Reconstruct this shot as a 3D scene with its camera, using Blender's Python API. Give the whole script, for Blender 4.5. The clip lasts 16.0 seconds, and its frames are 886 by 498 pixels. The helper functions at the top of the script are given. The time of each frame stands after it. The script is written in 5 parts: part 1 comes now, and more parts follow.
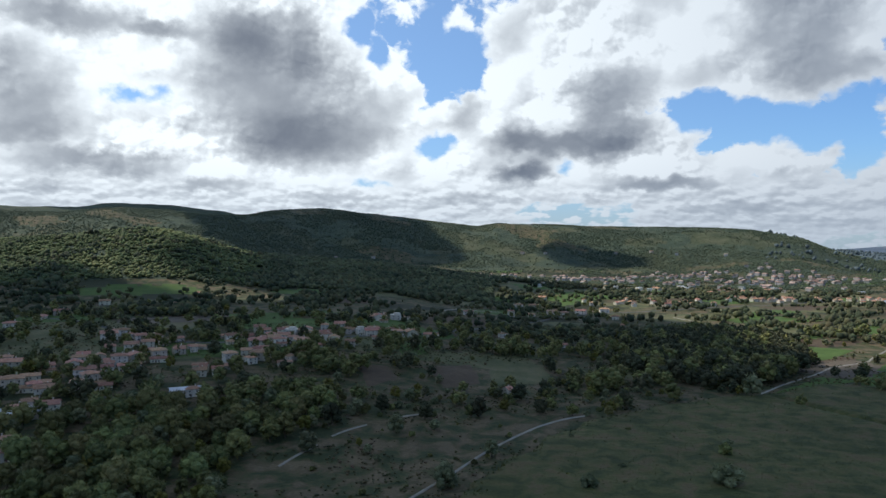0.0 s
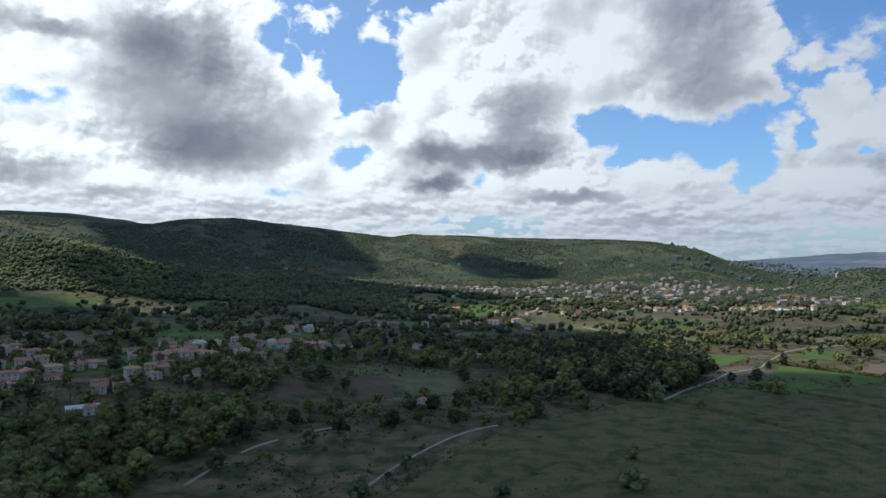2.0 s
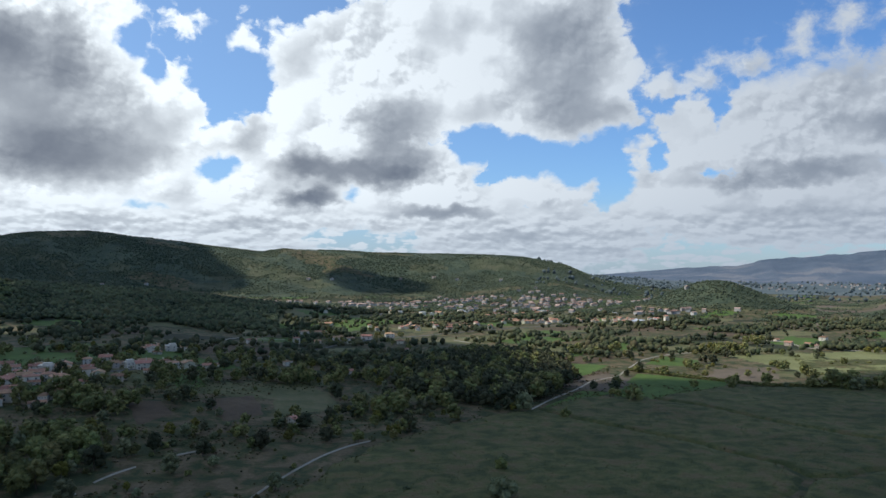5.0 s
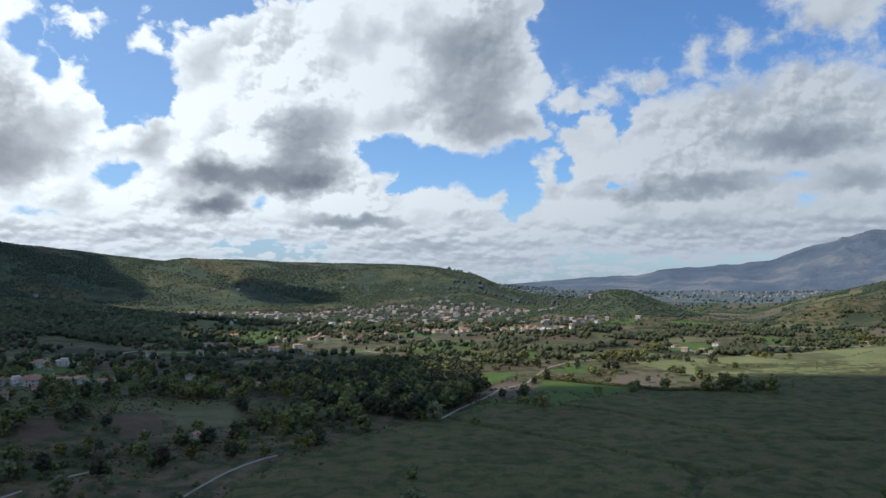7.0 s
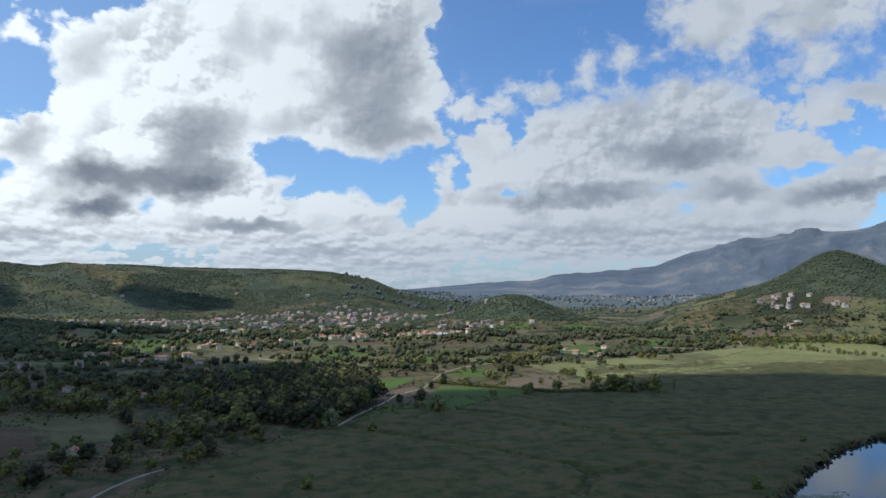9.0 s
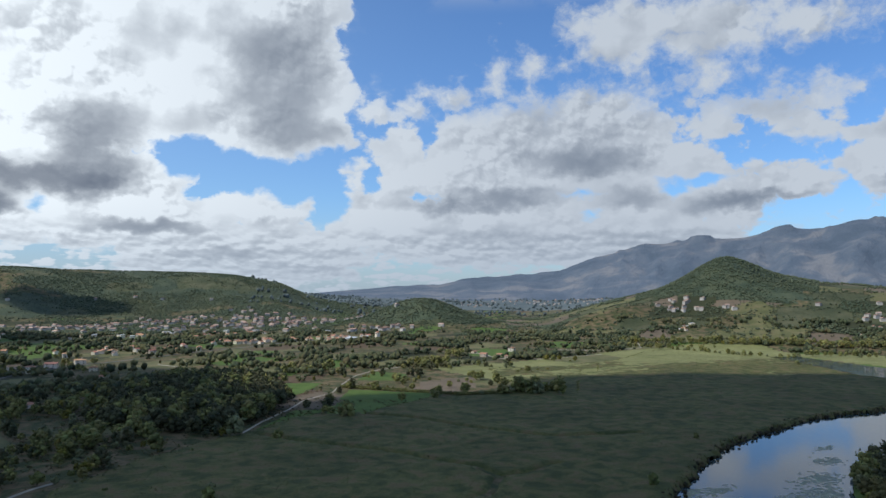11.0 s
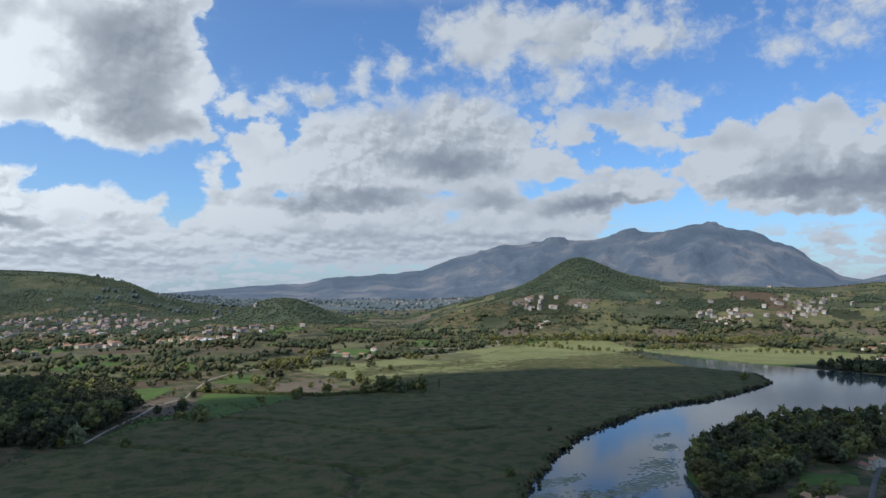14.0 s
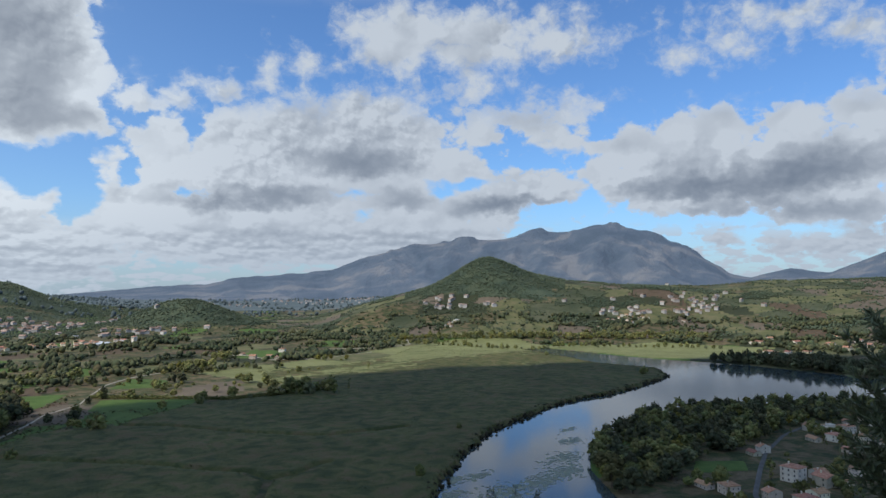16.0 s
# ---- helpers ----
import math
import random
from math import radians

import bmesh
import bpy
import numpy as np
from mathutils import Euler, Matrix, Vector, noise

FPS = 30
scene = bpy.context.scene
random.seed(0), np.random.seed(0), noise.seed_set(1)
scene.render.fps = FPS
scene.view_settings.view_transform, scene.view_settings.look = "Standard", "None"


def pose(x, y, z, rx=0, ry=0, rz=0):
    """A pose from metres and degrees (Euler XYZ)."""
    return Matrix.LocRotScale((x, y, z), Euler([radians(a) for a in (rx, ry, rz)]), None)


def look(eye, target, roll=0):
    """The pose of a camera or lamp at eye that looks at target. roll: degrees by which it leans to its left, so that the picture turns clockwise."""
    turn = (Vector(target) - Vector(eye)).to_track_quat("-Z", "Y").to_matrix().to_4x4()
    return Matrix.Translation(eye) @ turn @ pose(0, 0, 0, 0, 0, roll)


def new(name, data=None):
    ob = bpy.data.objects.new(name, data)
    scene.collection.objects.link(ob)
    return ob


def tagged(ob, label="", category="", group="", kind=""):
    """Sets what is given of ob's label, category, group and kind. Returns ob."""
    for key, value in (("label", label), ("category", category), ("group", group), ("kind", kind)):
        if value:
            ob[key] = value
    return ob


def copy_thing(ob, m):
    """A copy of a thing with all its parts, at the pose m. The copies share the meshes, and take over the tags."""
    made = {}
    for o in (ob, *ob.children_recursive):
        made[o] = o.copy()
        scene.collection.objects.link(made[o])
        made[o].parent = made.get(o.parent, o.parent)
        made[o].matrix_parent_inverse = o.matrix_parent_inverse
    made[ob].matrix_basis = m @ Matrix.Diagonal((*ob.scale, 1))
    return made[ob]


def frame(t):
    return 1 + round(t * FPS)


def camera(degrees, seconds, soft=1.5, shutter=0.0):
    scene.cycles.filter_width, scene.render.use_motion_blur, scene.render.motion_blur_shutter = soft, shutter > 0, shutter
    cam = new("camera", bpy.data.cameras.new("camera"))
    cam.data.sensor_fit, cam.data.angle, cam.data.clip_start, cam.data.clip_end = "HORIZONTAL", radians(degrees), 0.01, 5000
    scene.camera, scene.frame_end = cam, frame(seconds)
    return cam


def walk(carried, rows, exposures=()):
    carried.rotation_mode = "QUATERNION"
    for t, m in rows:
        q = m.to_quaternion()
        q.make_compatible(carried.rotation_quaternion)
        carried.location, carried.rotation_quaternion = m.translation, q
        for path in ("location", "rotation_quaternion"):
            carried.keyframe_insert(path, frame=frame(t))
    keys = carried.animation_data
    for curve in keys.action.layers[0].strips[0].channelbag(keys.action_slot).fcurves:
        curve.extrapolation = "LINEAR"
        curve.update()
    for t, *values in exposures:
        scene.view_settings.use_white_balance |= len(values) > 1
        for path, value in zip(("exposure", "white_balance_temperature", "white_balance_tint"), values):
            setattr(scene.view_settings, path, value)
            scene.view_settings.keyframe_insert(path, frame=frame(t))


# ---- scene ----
cam = camera(62.97, 16.0)
EYE, REACH = 78.0, 0.35  # metres above the lake; how far the camera is held out from the body it turns round
ROWS = [  # seconds, yaw, pitch, roll
    (0, 0.00, -0.50, -0.29),
    (0.5, -1.96, -0.24, -0.31),
    (1, -3.71, -0.09, -0.34),
    (1.5, -5.32, 0.13, -0.39),
    (2, -6.76, 0.42, -0.46),
    (2.5, -8.33, 0.53, -0.44),
    (3, -10.09, 0.78, -0.44),
    (3.5, -11.72, 0.96, -0.45),
    (4, -13.44, 1.18, -0.41),
    (6.5, -21.93, 2.28, -0.25),
    (7, -23.85, 2.45, -0.22),
    (7.5, -25.89, 2.65, -0.17),
    (8, -28.01, 2.74, -0.14),
    (8.5, -30.00, 2.81, -0.11),
    (9, -31.93, 2.90, -0.11),
    (11.5, -40.71, 3.15, -0.20),
    (12, -42.42, 3.03, -0.16),
    (12.5, -44.37, 3.00, -0.11),
    (13, -46.12, 3.12, -0.12),
    (13.5, -48.08, 3.15, -0.14),
    (14, -49.84, 3.20, -0.11),
    (14.5, -51.59, 3.33, -0.02),
    (15, -53.32, 3.18, 0.08),
    (15.5, -55.02, 3.12, 0.20),
    (16, -56.92, 3.14, 0.22),
]
walk(cam, [(t, pose(-REACH * math.sin(radians(yaw)), REACH * math.cos(radians(yaw)) - REACH, EYE, 90 + pitch, roll, yaw))
           for t, yaw, pitch, roll in ROWS])

# ---- node helpers ----
def put(tree, socket, value):
    if isinstance(value, bpy.types.NodeSocket):
        tree.links.new(value, socket)
    else:
        socket.default_value = value


def calc(tree, op, a, b=0.0, c=0.0, clamp=False):
    n = tree.nodes.new("ShaderNodeMath")
    n.operation, n.use_clamp = op, clamp
    for socket, v in zip(n.inputs, (a, b, c)):
        put(tree, socket, v)
    return n.outputs[0]


def vcalc(tree, op, a, b=(0, 0, 0), c=(0, 0, 0)):
    n = tree.nodes.new("ShaderNodeVectorMath")
    n.operation = op
    for socket, v in zip(n.inputs, (a, b, c)):
        put(tree, socket, v)
    return n.outputs["Value"] if op == "LENGTH" else n.outputs["Vector"]


def ramp01(tree, v, lo, hi):
    n = tree.nodes.new("ShaderNodeMapRange")
    n.interpolation_type = "SMOOTHSTEP"
    put(tree, n.inputs["Value"], v)
    n.inputs["From Min"].default_value, n.inputs["From Max"].default_value = lo, hi
    return n.outputs["Result"]


def mix(tree, fac, a, b, blend="MIX"):
    n = tree.nodes.new("ShaderNodeMix")
    n.data_type, n.blend_type, n.clamp_factor = "RGBA", blend, False
    for socket, v in ((n.inputs[0], fac), (n.inputs[6], a), (n.inputs[7], b)):
        if not isinstance(v, bpy.types.NodeSocket) and socket != n.inputs[0] and len(v) == 3:
            v = (*v, 1)
        put(tree, socket, v)
    return n.outputs[2]


def grain(tree, vector, scale, detail=5.0, rough=0.55, distort=0.0, out="Fac"):
    n = tree.nodes.new("ShaderNodeTexNoise")
    if vector is not None:
        put(tree, n.inputs["Vector"], vector)
    for key, v in (("Scale", scale), ("Detail", detail), ("Roughness", rough), ("Distortion", distort)):
        n.inputs[key].default_value = v
    return n.outputs["Fac" if out == "Fac" else "Color"]


# ---- sky and sun ----
SUN_BEARING, SUN_HEIGHT = -72.0, 47.0

world = bpy.data.worlds.new("sky")
scene.world = world
world.use_nodes = True
sky = world.node_tree
sky.nodes.clear()
nishita = sky.nodes.new("ShaderNodeTexSky")
nishita.sky_type, nishita.sun_disc = "NISHITA", False
nishita.sun_elevation, nishita.sun_rotation = radians(SUN_HEIGHT), radians(SUN_BEARING)
nishita.altitude, nishita.air_density, nishita.dust_density, nishita.ozone_density = 300, 1.0, 0.6, 2.0

# bearing and height of every way into the sky, in degrees
way = sky.nodes.new("ShaderNodeTexCoord").outputs["Generated"]
axes = sky.nodes.new("ShaderNodeSeparateXYZ")
put(sky, axes.inputs[0], way)
bearing = calc(sky, "MULTIPLY", calc(sky, "ARCTAN2", axes.outputs["X"], axes.outputs["Y"]), 57.2958)
rise = calc(sky, "MULTIPLY", calc(sky, "ARCSINE", axes.outputs["Z"]), 57.2958)
plain = sky.nodes.new("ShaderNodeCombineXYZ")
put(sky, plain.inputs["X"], bearing)
put(sky, plain.inputs["Y"], rise)
flat = plain.outputs[0]
# the layers draw together a little towards the horizon
low = calc(sky, "MULTIPLY_ADD", calc(sky, "LOGARITHM", calc(sky, "MULTIPLY_ADD", calc(sky, "MAXIMUM", rise, 0.0), 0.667, 1.0), 2.718), 3.0, rise)
lean = sky.nodes.new("ShaderNodeCombineXYZ")
put(sky, lean.inputs["X"], bearing)
put(sky, lean.inputs["Y"], low)
billow_at = lean.outputs[0]
drift = vcalc(sky, "SUBTRACT", grain(sky, billow_at, 0.16, 3, 0.5, out="Color"), (0.5, 0.5, 0.5))
curl = vcalc(sky, "SUBTRACT", grain(sky, billow_at, 0.75, 5, 0.55, out="Color"), (0.5, 0.5, 0.5))
place = vcalc(sky, "MULTIPLY_ADD", drift, (2.2, 1.6, 0.0), flat)
place = vcalc(sky, "MULTIPLY_ADD", curl, (1.5, 1.2, 0.0), place)
bent = vcalc(sky, "MULTIPLY_ADD", curl, (1.0, 1.0, 0.0), billow_at)


def domes(at, scale, detail):
    """Rounded heads of cumulus, each set with smaller ones (0 in the creases, higher on the heads)."""
    cells = sky.nodes.new("ShaderNodeTexVoronoi")
    cells.feature, cells.voronoi_dimensions = "SMOOTH_F1", "2D"
    put(sky, cells.inputs["Vector"], at)
    for key, v in (("Scale", scale), ("Detail", detail), ("Roughness", 0.5), ("Lacunarity", 2.1), ("Smoothness", 0.10)):
        cells.inputs[key].default_value = v
    return calc(sky, "SUBTRACT", 0.72, cells.outputs["Distance"])


def nearest(spots, power):
    """How far each way lies outside the closest of the billows, in degrees (negative inside)."""
    best = None
    for a, e, w, h in spots:
        off = vcalc(sky, "MULTIPLY_ADD", place, (1 / w, 1 / h, 0), (-a / w, -e / h, 0))
        d = calc(sky, "MULTIPLY_ADD", vcalc(sky, "LENGTH", off), min(w, h), -min(w, h))
        best = d if best is None else calc(sky, "SMOOTH_MIN", best, d, power)
    return best


def pooled(spots, at):
    """The summed shade of soft-edged spots."""
    total = 0.0
    for a, e, w, h, depth in spots:
        off = vcalc(sky, "MULTIPLY_ADD", at, (1 / w, 1 / h, 0), (-a / w, -e / h, 0))
        d = vcalc(sky, "LENGTH", off)
        total = calc(sky, "MULTIPLY_ADD", ramp01(sky, d, 1.45, 0.15), 1.35 * depth, total)
    return total


# cumulus: bearing, height, half-width and half-height of each billow, in degrees
WHITE_WEST = [(-33.4, 10.2, 13.1, 11.8), (-24.5, 14.6, 12.1, 9.8), (-13.4, 11.1, 9.6, 10.7), (-19.5, 4.1, 14.9, 5), (-2.9, 4.4, 11.4, 4.9), (-7.3, 10, 6.1, 6), (-10, 16.6, 3, 3.2), (9.5, 13.4, 6.5, 5.8), (14.6, 15.6, 7.9, 6), (19.5, 14.1, 8.7, 4.3), (5.1, 7.5, 8.4, 4.8), (13.8, 6.5, 6.3, 3.8), (7.7, 16, 4.8, 3.3), (0.6, 16.7, 1.5, 0.8), (3.3, 17.7, 1.3, 0.8), (-2.9, 18.1, 2.7, 0.7), (17.6, 4.3, 4.9, 2.5)]
WHITE_NORTH = [(23.8, 17.6, 7.4, 7.3), (21.6, 19.6, 8.5, 4.9), (26.6, 12.7, 4.7, 3.3), (29.7, 11.6, 2.9, 1.7), (30.2, 14.1, 1.6, 2.6), (17.6, 16.1, 7.1, 6.3), (29.3, 21.2, 2.3, 1.6), (33.8, 13.6, 2.2, 0.6), (36, 14.3, 1.8, 0.5), (37.5, 15.2, 1.7, 0.5), (39.8, 14.8, 1.3, 0.8), (32.1, 9.6, 0.8, 0.7), (24.8, 5.7, 3.5, 1.7), (27.5, 7, 1.3, 0.6), (26.2, 2.7, 7.1, 2.7), (19.4, 3.5, 5.3, 3.1), (15.9, 5.7, 3.9, 2.6)]
WHITE_MID = [(36.2, 9.5, 2.4, 2.5), (40.3, 10.3, 3.3, 2.6), (44.4, 11.2, 3.9, 3.1), (49.2, 12.3, 4.2, 2.6), (52.9, 12.4, 3.6, 2.1), (47.2, 8.8, 8.2, 3.7), (54.6, 9.1, 5.2, 3.5), (33.7, 6, 3.7, 2), (30.6, 4, 3.1, 1.6), (41.9, 4.8, 12.3, 3), (53.4, 4.1, 8.1, 3.2), (43.2, 16.3, 0.6, 1), (53.7, 19.3, 4.3, 2.9), (59, 19.3, 5.3, 2.6), (64.9, 19.1, 5.3, 1.7), (50.4, 20.1, 2.2, 1.6), (46.1, 17.4, 1.7, 0.6), (60.1, 16, 1.9, 1), (55.6, 15.4, 2.6, 0.7), (43.2, 16.8, 0.5, 0.9)]
WHITE_EAST = [(35.9, 10.8, 2.2, 1.7), (41.1, 11.5, 3.5, 2.3), (45.6, 13, 2.7, 2.2), (50.5, 13.2, 5, 2.4), (46.9, 9.9, 8.9, 3.5), (63, 13.3, 4.5, 1.4), (67, 14, 2.3, 0.7), (59.5, 12, 3.1, 1.3), (67.6, 11.2, 3.3, 0.9), (69, 8.8, 2.4, 1.3), (62.1, 7.3, 5.6, 1.7), (43.4, 5, 14.3, 2.7), (55, 6.4, 8.9, 2.7), (59.5, 16.6, 1.3, 1.3), (75.3, 17.3, 1, 0.8), (77.7, 18.2, 2.8, 1)]
WHITE_FAR = [(72.2, 10.4, 3.1, 1.9), (76.8, 11.3, 3.8, 1.9), (80.3, 11.6, 3, 1), (83.6, 10.9, 4, 1.7), (87.2, 11.9, 3, 1.5), (82.8, 8.4, 9.5, 2.8), (76.7, 7.6, 6.4, 2.1), (86.3, 5.4, 4.8, 1.9), (72.2, 7.8, 3.8, 1.7), (79.7, 3.7, 2.3, 0.7), (85.5, 3.3, 4.1, 1.1), (78.9, 18.7, 3.5, 0.8), (76.4, 17.3, 1.1, 0.7), (83.1, 19.2, 5.5, 1), (87.7, 17.6, 2, 1.3), (80.2, 17.1, 1.1, 0.4), (88.6, 15, 0.5, 0.9), (92.9, 11.1, 4.8, 4.3), (92.6, 4.3, 4.7, 3.3)]
GAPS = [(-23, 10.5, 1.2, 0.4), (-6.5, 16.6, 1.1, 1.3), (-5.2, 15, 0.6, 0.9), (-0.7, 16.3, 1.2, 1.9), (1.3, 15, 1.9, 1.4), (-0.7, 12.3, 0.5, 0.8), (-0.6, 7.6, 1.1, 0.7), (-6.4, 4.4, 0.6, 0.2), (20.1, 9.6, 2.3, 1.6), (23.4, 8.8, 3.5, 1.5), (26.9, 8.2, 2.4, 1.3), (30, 7.3, 1.5, 1.9), (30, 10, 1.7, 0.8), (9.6, 5.9, 0.5, 0.4), (64, 10.8, 1.5, 0.3), (62.4, 9.9, 1.2, 0.4), (49.9, 7.4, 0.9, 0.3), (57.1, 7.6, 0.9, 0.4), (82, 3.9, 2.6, 0.4), (58.6, 8.1, 1.6, 0.4), (50.9, 5.9, 0.6, 0.3)]
SHADE_WEST = [(-27.8, 15.7, 5.2, 1.2, 0.9), (-21.5, 15.3, 2.3, 0.7, 0.7), (-30.2, 10.5, 3.3, 2.8, 0.75), (-30.5, 7.7, 3.7, 1.2, 0.7), (-25.6, 5.7, 5.1, 1, 0.9), (-13.4, 12.7, 5.5, 4.9, 1), (-10.8, 7.8, 5.6, 2.4, 1.1), (-15.9, 15.4, 3.3, 1.8, 0.7), (-6, 9.9, 3.5, 2.4, 0.6), (-10.8, 15.8, 1.3, 2.8, 0.5), (13.2, 10.2, 3, 2.9, 0.95), (9.5, 7.8, 6.5, 1.1, 1.1), (6, 8.6, 2.2, 1.1, 0.6), (7.4, 5.8, 2.6, 0.9, 0.6), (2, 10.8, 1.6, 1.9, 0.5)]
SHADE_LOW = [(-17.9, 4.2, 2.4, 0.6, 0.6), (-28.8, 3.8, 2.4, 0.5, 0.5), (-8.2, 3.3, 3.9, 0.5, 0.4), (5.4, 5.3, 1.9, 1, 0.7), (15.9, 4.5, 3.7, 0.7, 0.6), (2, 3.4, 3.6, 0.5, 0.4), (10.4, 3.3, 3.9, 0.5, 0.5), (21.9, 2.5, 4.6, 0.6, 0.45), (6.3, 5.4, 2.4, 0.8, 0.6), (17.7, 4.4, 3.1, 0.6, 0.5), (30.2, 1.4, 7.1, 0.4, 0.3)]
SHADE_EAST = [(26.6, 16.3, 4.1, 4, 0.7), (27.5, 11.6, 4.1, 1.7, 0.8), (23.8, 18.8, 2.7, 2.5, 0.3), (41.9, 7, 4.1, 1, 0.9), (37.7, 7, 2.2, 1, 0.5), (49.5, 10.3, 4.2, 1.4, 0.6), (47.5, 7.3, 2.7, 0.7, 0.7), (54.2, 7.2, 3.8, 0.9, 0.6), (50.5, 9.7, 4.9, 1.1, 0.5), (62.1, 6.3, 4.7, 0.8, 0.7), (43.4, 4.1, 5.3, 0.5, 0.3), (55, 4.1, 5.8, 0.5, 0.3), (75.1, 7.6, 3.7, 1.1, 0.8), (80.2, 7.8, 4.6, 1.6, 0.9), (85.3, 8.2, 3.8, 1.3, 0.9), (80.1, 5.5, 7.2, 0.9, 0.8), (86.9, 4.6, 3, 0.9, 0.5), (63.5, 6.5, 4, 0.7, 0.6), (75.1, 9.3, 2.4, 0.8, 0.3), (83.6, 9.8, 2.2, 0.6, 0.3)]

# the same broken cloud goes on round the sky where the view does not reach
elsewhere = grain(sky, vcalc(sky, "MULTIPLY", flat, (0.045, 0.08, 1.0)), 1.0, 6, 0.6)
outside = calc(sky, "MAXIMUM", ramp01(sky, rise, 21, 26),
               calc(sky, "MAXIMUM", ramp01(sky, bearing, 92, 100), ramp01(sky, calc(sky, "MULTIPLY", bearing, -1.0), 36, 44)))
heads = domes(bent, 0.34, 3.0)
toward_sun = domes(vcalc(sky, "ADD", bent, (-0.24, 0.36, 0.0)), 0.34, 3.0)
facing = calc(sky, "SUBTRACT", heads, toward_sun)   # lit upper shoulders are positive
wisps = grain(sky, vcalc(sky, "MULTIPLY_ADD", curl, (1.2, 0.8, 0.0), billow_at), 0.55, 8, 0.66)
# the low rows of small cumulus near the horizon
row_at = vcalc(sky, "MULTIPLY_ADD", curl, (0.8, 0.5, 0.0), vcalc(sky, "MULTIPLY", billow_at, (0.75, 1.15, 1.0)))
rows_heads = domes(row_at, 0.62, 2.0)
rows_lit = calc(sky, "SUBTRACT", rows_heads, domes(vcalc(sky, "ADD", row_at, (-0.14, 0.50, 0.0)), 0.62, 2.0))
lowness = ramp01(sky, rise, 5.4, 3.4)

rim = nearest(WHITE_WEST + WHITE_NORTH + WHITE_MID + WHITE_EAST + WHITE_FAR, 0.5)
rim = calc(sky, "MULTIPLY_ADD", heads, -1.3, calc(sky, "ADD", rim, -0.15))
rim = calc(sky, "MULTIPLY_ADD", calc(sky, "SUBTRACT", wisps, 0.5), -1.8, rim)
gaps = calc(sky, "MULTIPLY_ADD", heads, -0.7, calc(sky, "MULTIPLY", nearest(GAPS, 0.4), -1.0))
rim = calc(sky, "MAXIMUM", rim, calc(sky, "ADD", gaps, 0.05))
thin = calc(sky, "MULTIPLY", ramp01(sky, rise, 12.0, 16.0), ramp01(sky, bearing, 30, 38))   # frayed high cloud in the east
cover = mix(sky, thin, ramp01(sky, rim, 0.30, -0.30), ramp01(sky, calc(sky, "MULTIPLY_ADD", calc(sky, "SUBTRACT", wisps, 0.5), -3.2, rim), 0.9, -1.5))
cover = calc(sky, "MAXIMUM", cover, calc(sky, "MULTIPLY", calc(sky, "MULTIPLY", lowness, 0.92), ramp01(sky, rows_heads, -0.10, 0.16)))
cover = calc(sky, "MAXIMUM", cover, calc(sky, "MULTIPLY", outside, ramp01(sky, elsewhere, 0.50, 0.56)))
deep = ramp01(sky, rim, 0.2, -1.3)

shade = pooled(SHADE_WEST + SHADE_LOW + SHADE_EAST, vcalc(sky, "MULTIPLY_ADD", curl, (0.9, 0.9, 0.0), place))
big = domes(vcalc(sky, "MULTIPLY_ADD", drift, (3.0, 3.0, 0.0), bent), 0.15, 1.0)
big_lit = calc(sky, "SUBTRACT", big, domes(vcalc(sky, "MULTIPLY_ADD", drift, (3.0, 3.0, 0.0), vcalc(sky, "ADD", bent, (-0.9, 1.5, 0.0))), 0.15, 1.0))
form = calc(sky, "MULTIPLY", big_lit, -0.75)
form = calc(sky, "MULTIPLY_ADD", heads, -0.22, form)
form = calc(sky, "MULTIPLY_ADD", calc(sky, "SUBTRACT", wisps, 0.5), -0.35, form)
form = calc(sky, "MULTIPLY_ADD", calc(sky, "MULTIPLY", facing, ramp01(sky, grain(sky, billow_at, 0.13, 2, 0.5), 0.40, 0.62)), -0.95, form)
form = mix(sky, lowness, form, calc(sky, "MULTIPLY", rows_lit, -0.85))
shade = calc(sky, "MULTIPLY_ADD", form, calc(sky, "MULTIPLY_ADD", ramp01(sky, shade, 0.0, 1.2), -0.30, 1.0), shade)
shade = calc(sky, "MULTIPLY_ADD", lowness, 0.12, shade)
shade = calc(sky, "MULTIPLY", calc(sky, "ADD", shade, 0.07), calc(sky, "MULTIPLY_ADD", deep, 0.9, 0.1))
shade = calc(sky, "MAXIMUM", shade, 0.0)
shade = calc(sky, "DIVIDE", shade, calc(sky, "MULTIPLY_ADD", shade, 0.62, 0.78))   # thick cloud darkens ever more slowly
shade = calc(sky, "MAXIMUM", shade, calc(sky, "MULTIPLY", outside, ramp01(sky, elsewhere, 0.52, 0.62)))
shade = calc(sky, "MINIMUM", shade, 1.1)
glare = ramp01(sky, bearing, 52, -10)   # the cloud nearer the sun is brighter
lit = mix(sky, glare, (0.53, 0.595, 0.68), (0.98, 1.07, 1.14))
dim = mix(sky, glare, (0.180, 0.225, 0.300), (0.205, 0.238, 0.295))
cloud = mix(sky, shade, lit, dim)
blue = vcalc(sky, "MULTIPLY", nishita.outputs[0], (0.078, 0.112, 0.152))
veil = ramp01(sky, rise, 7.5, -1)
blue = mix(sky, calc(sky, "MULTIPLY", glare, 0.32), blue, (0.42, 0.62, 0.86))   # paler towards the sun
painted = mix(sky, cover, blue, cloud)
painted = mix(sky, calc(sky, "MULTIPLY", veil, 0.62), painted, (0.36, 0.44, 0.55))
glow = sky.nodes.new("ShaderNodeBackground")
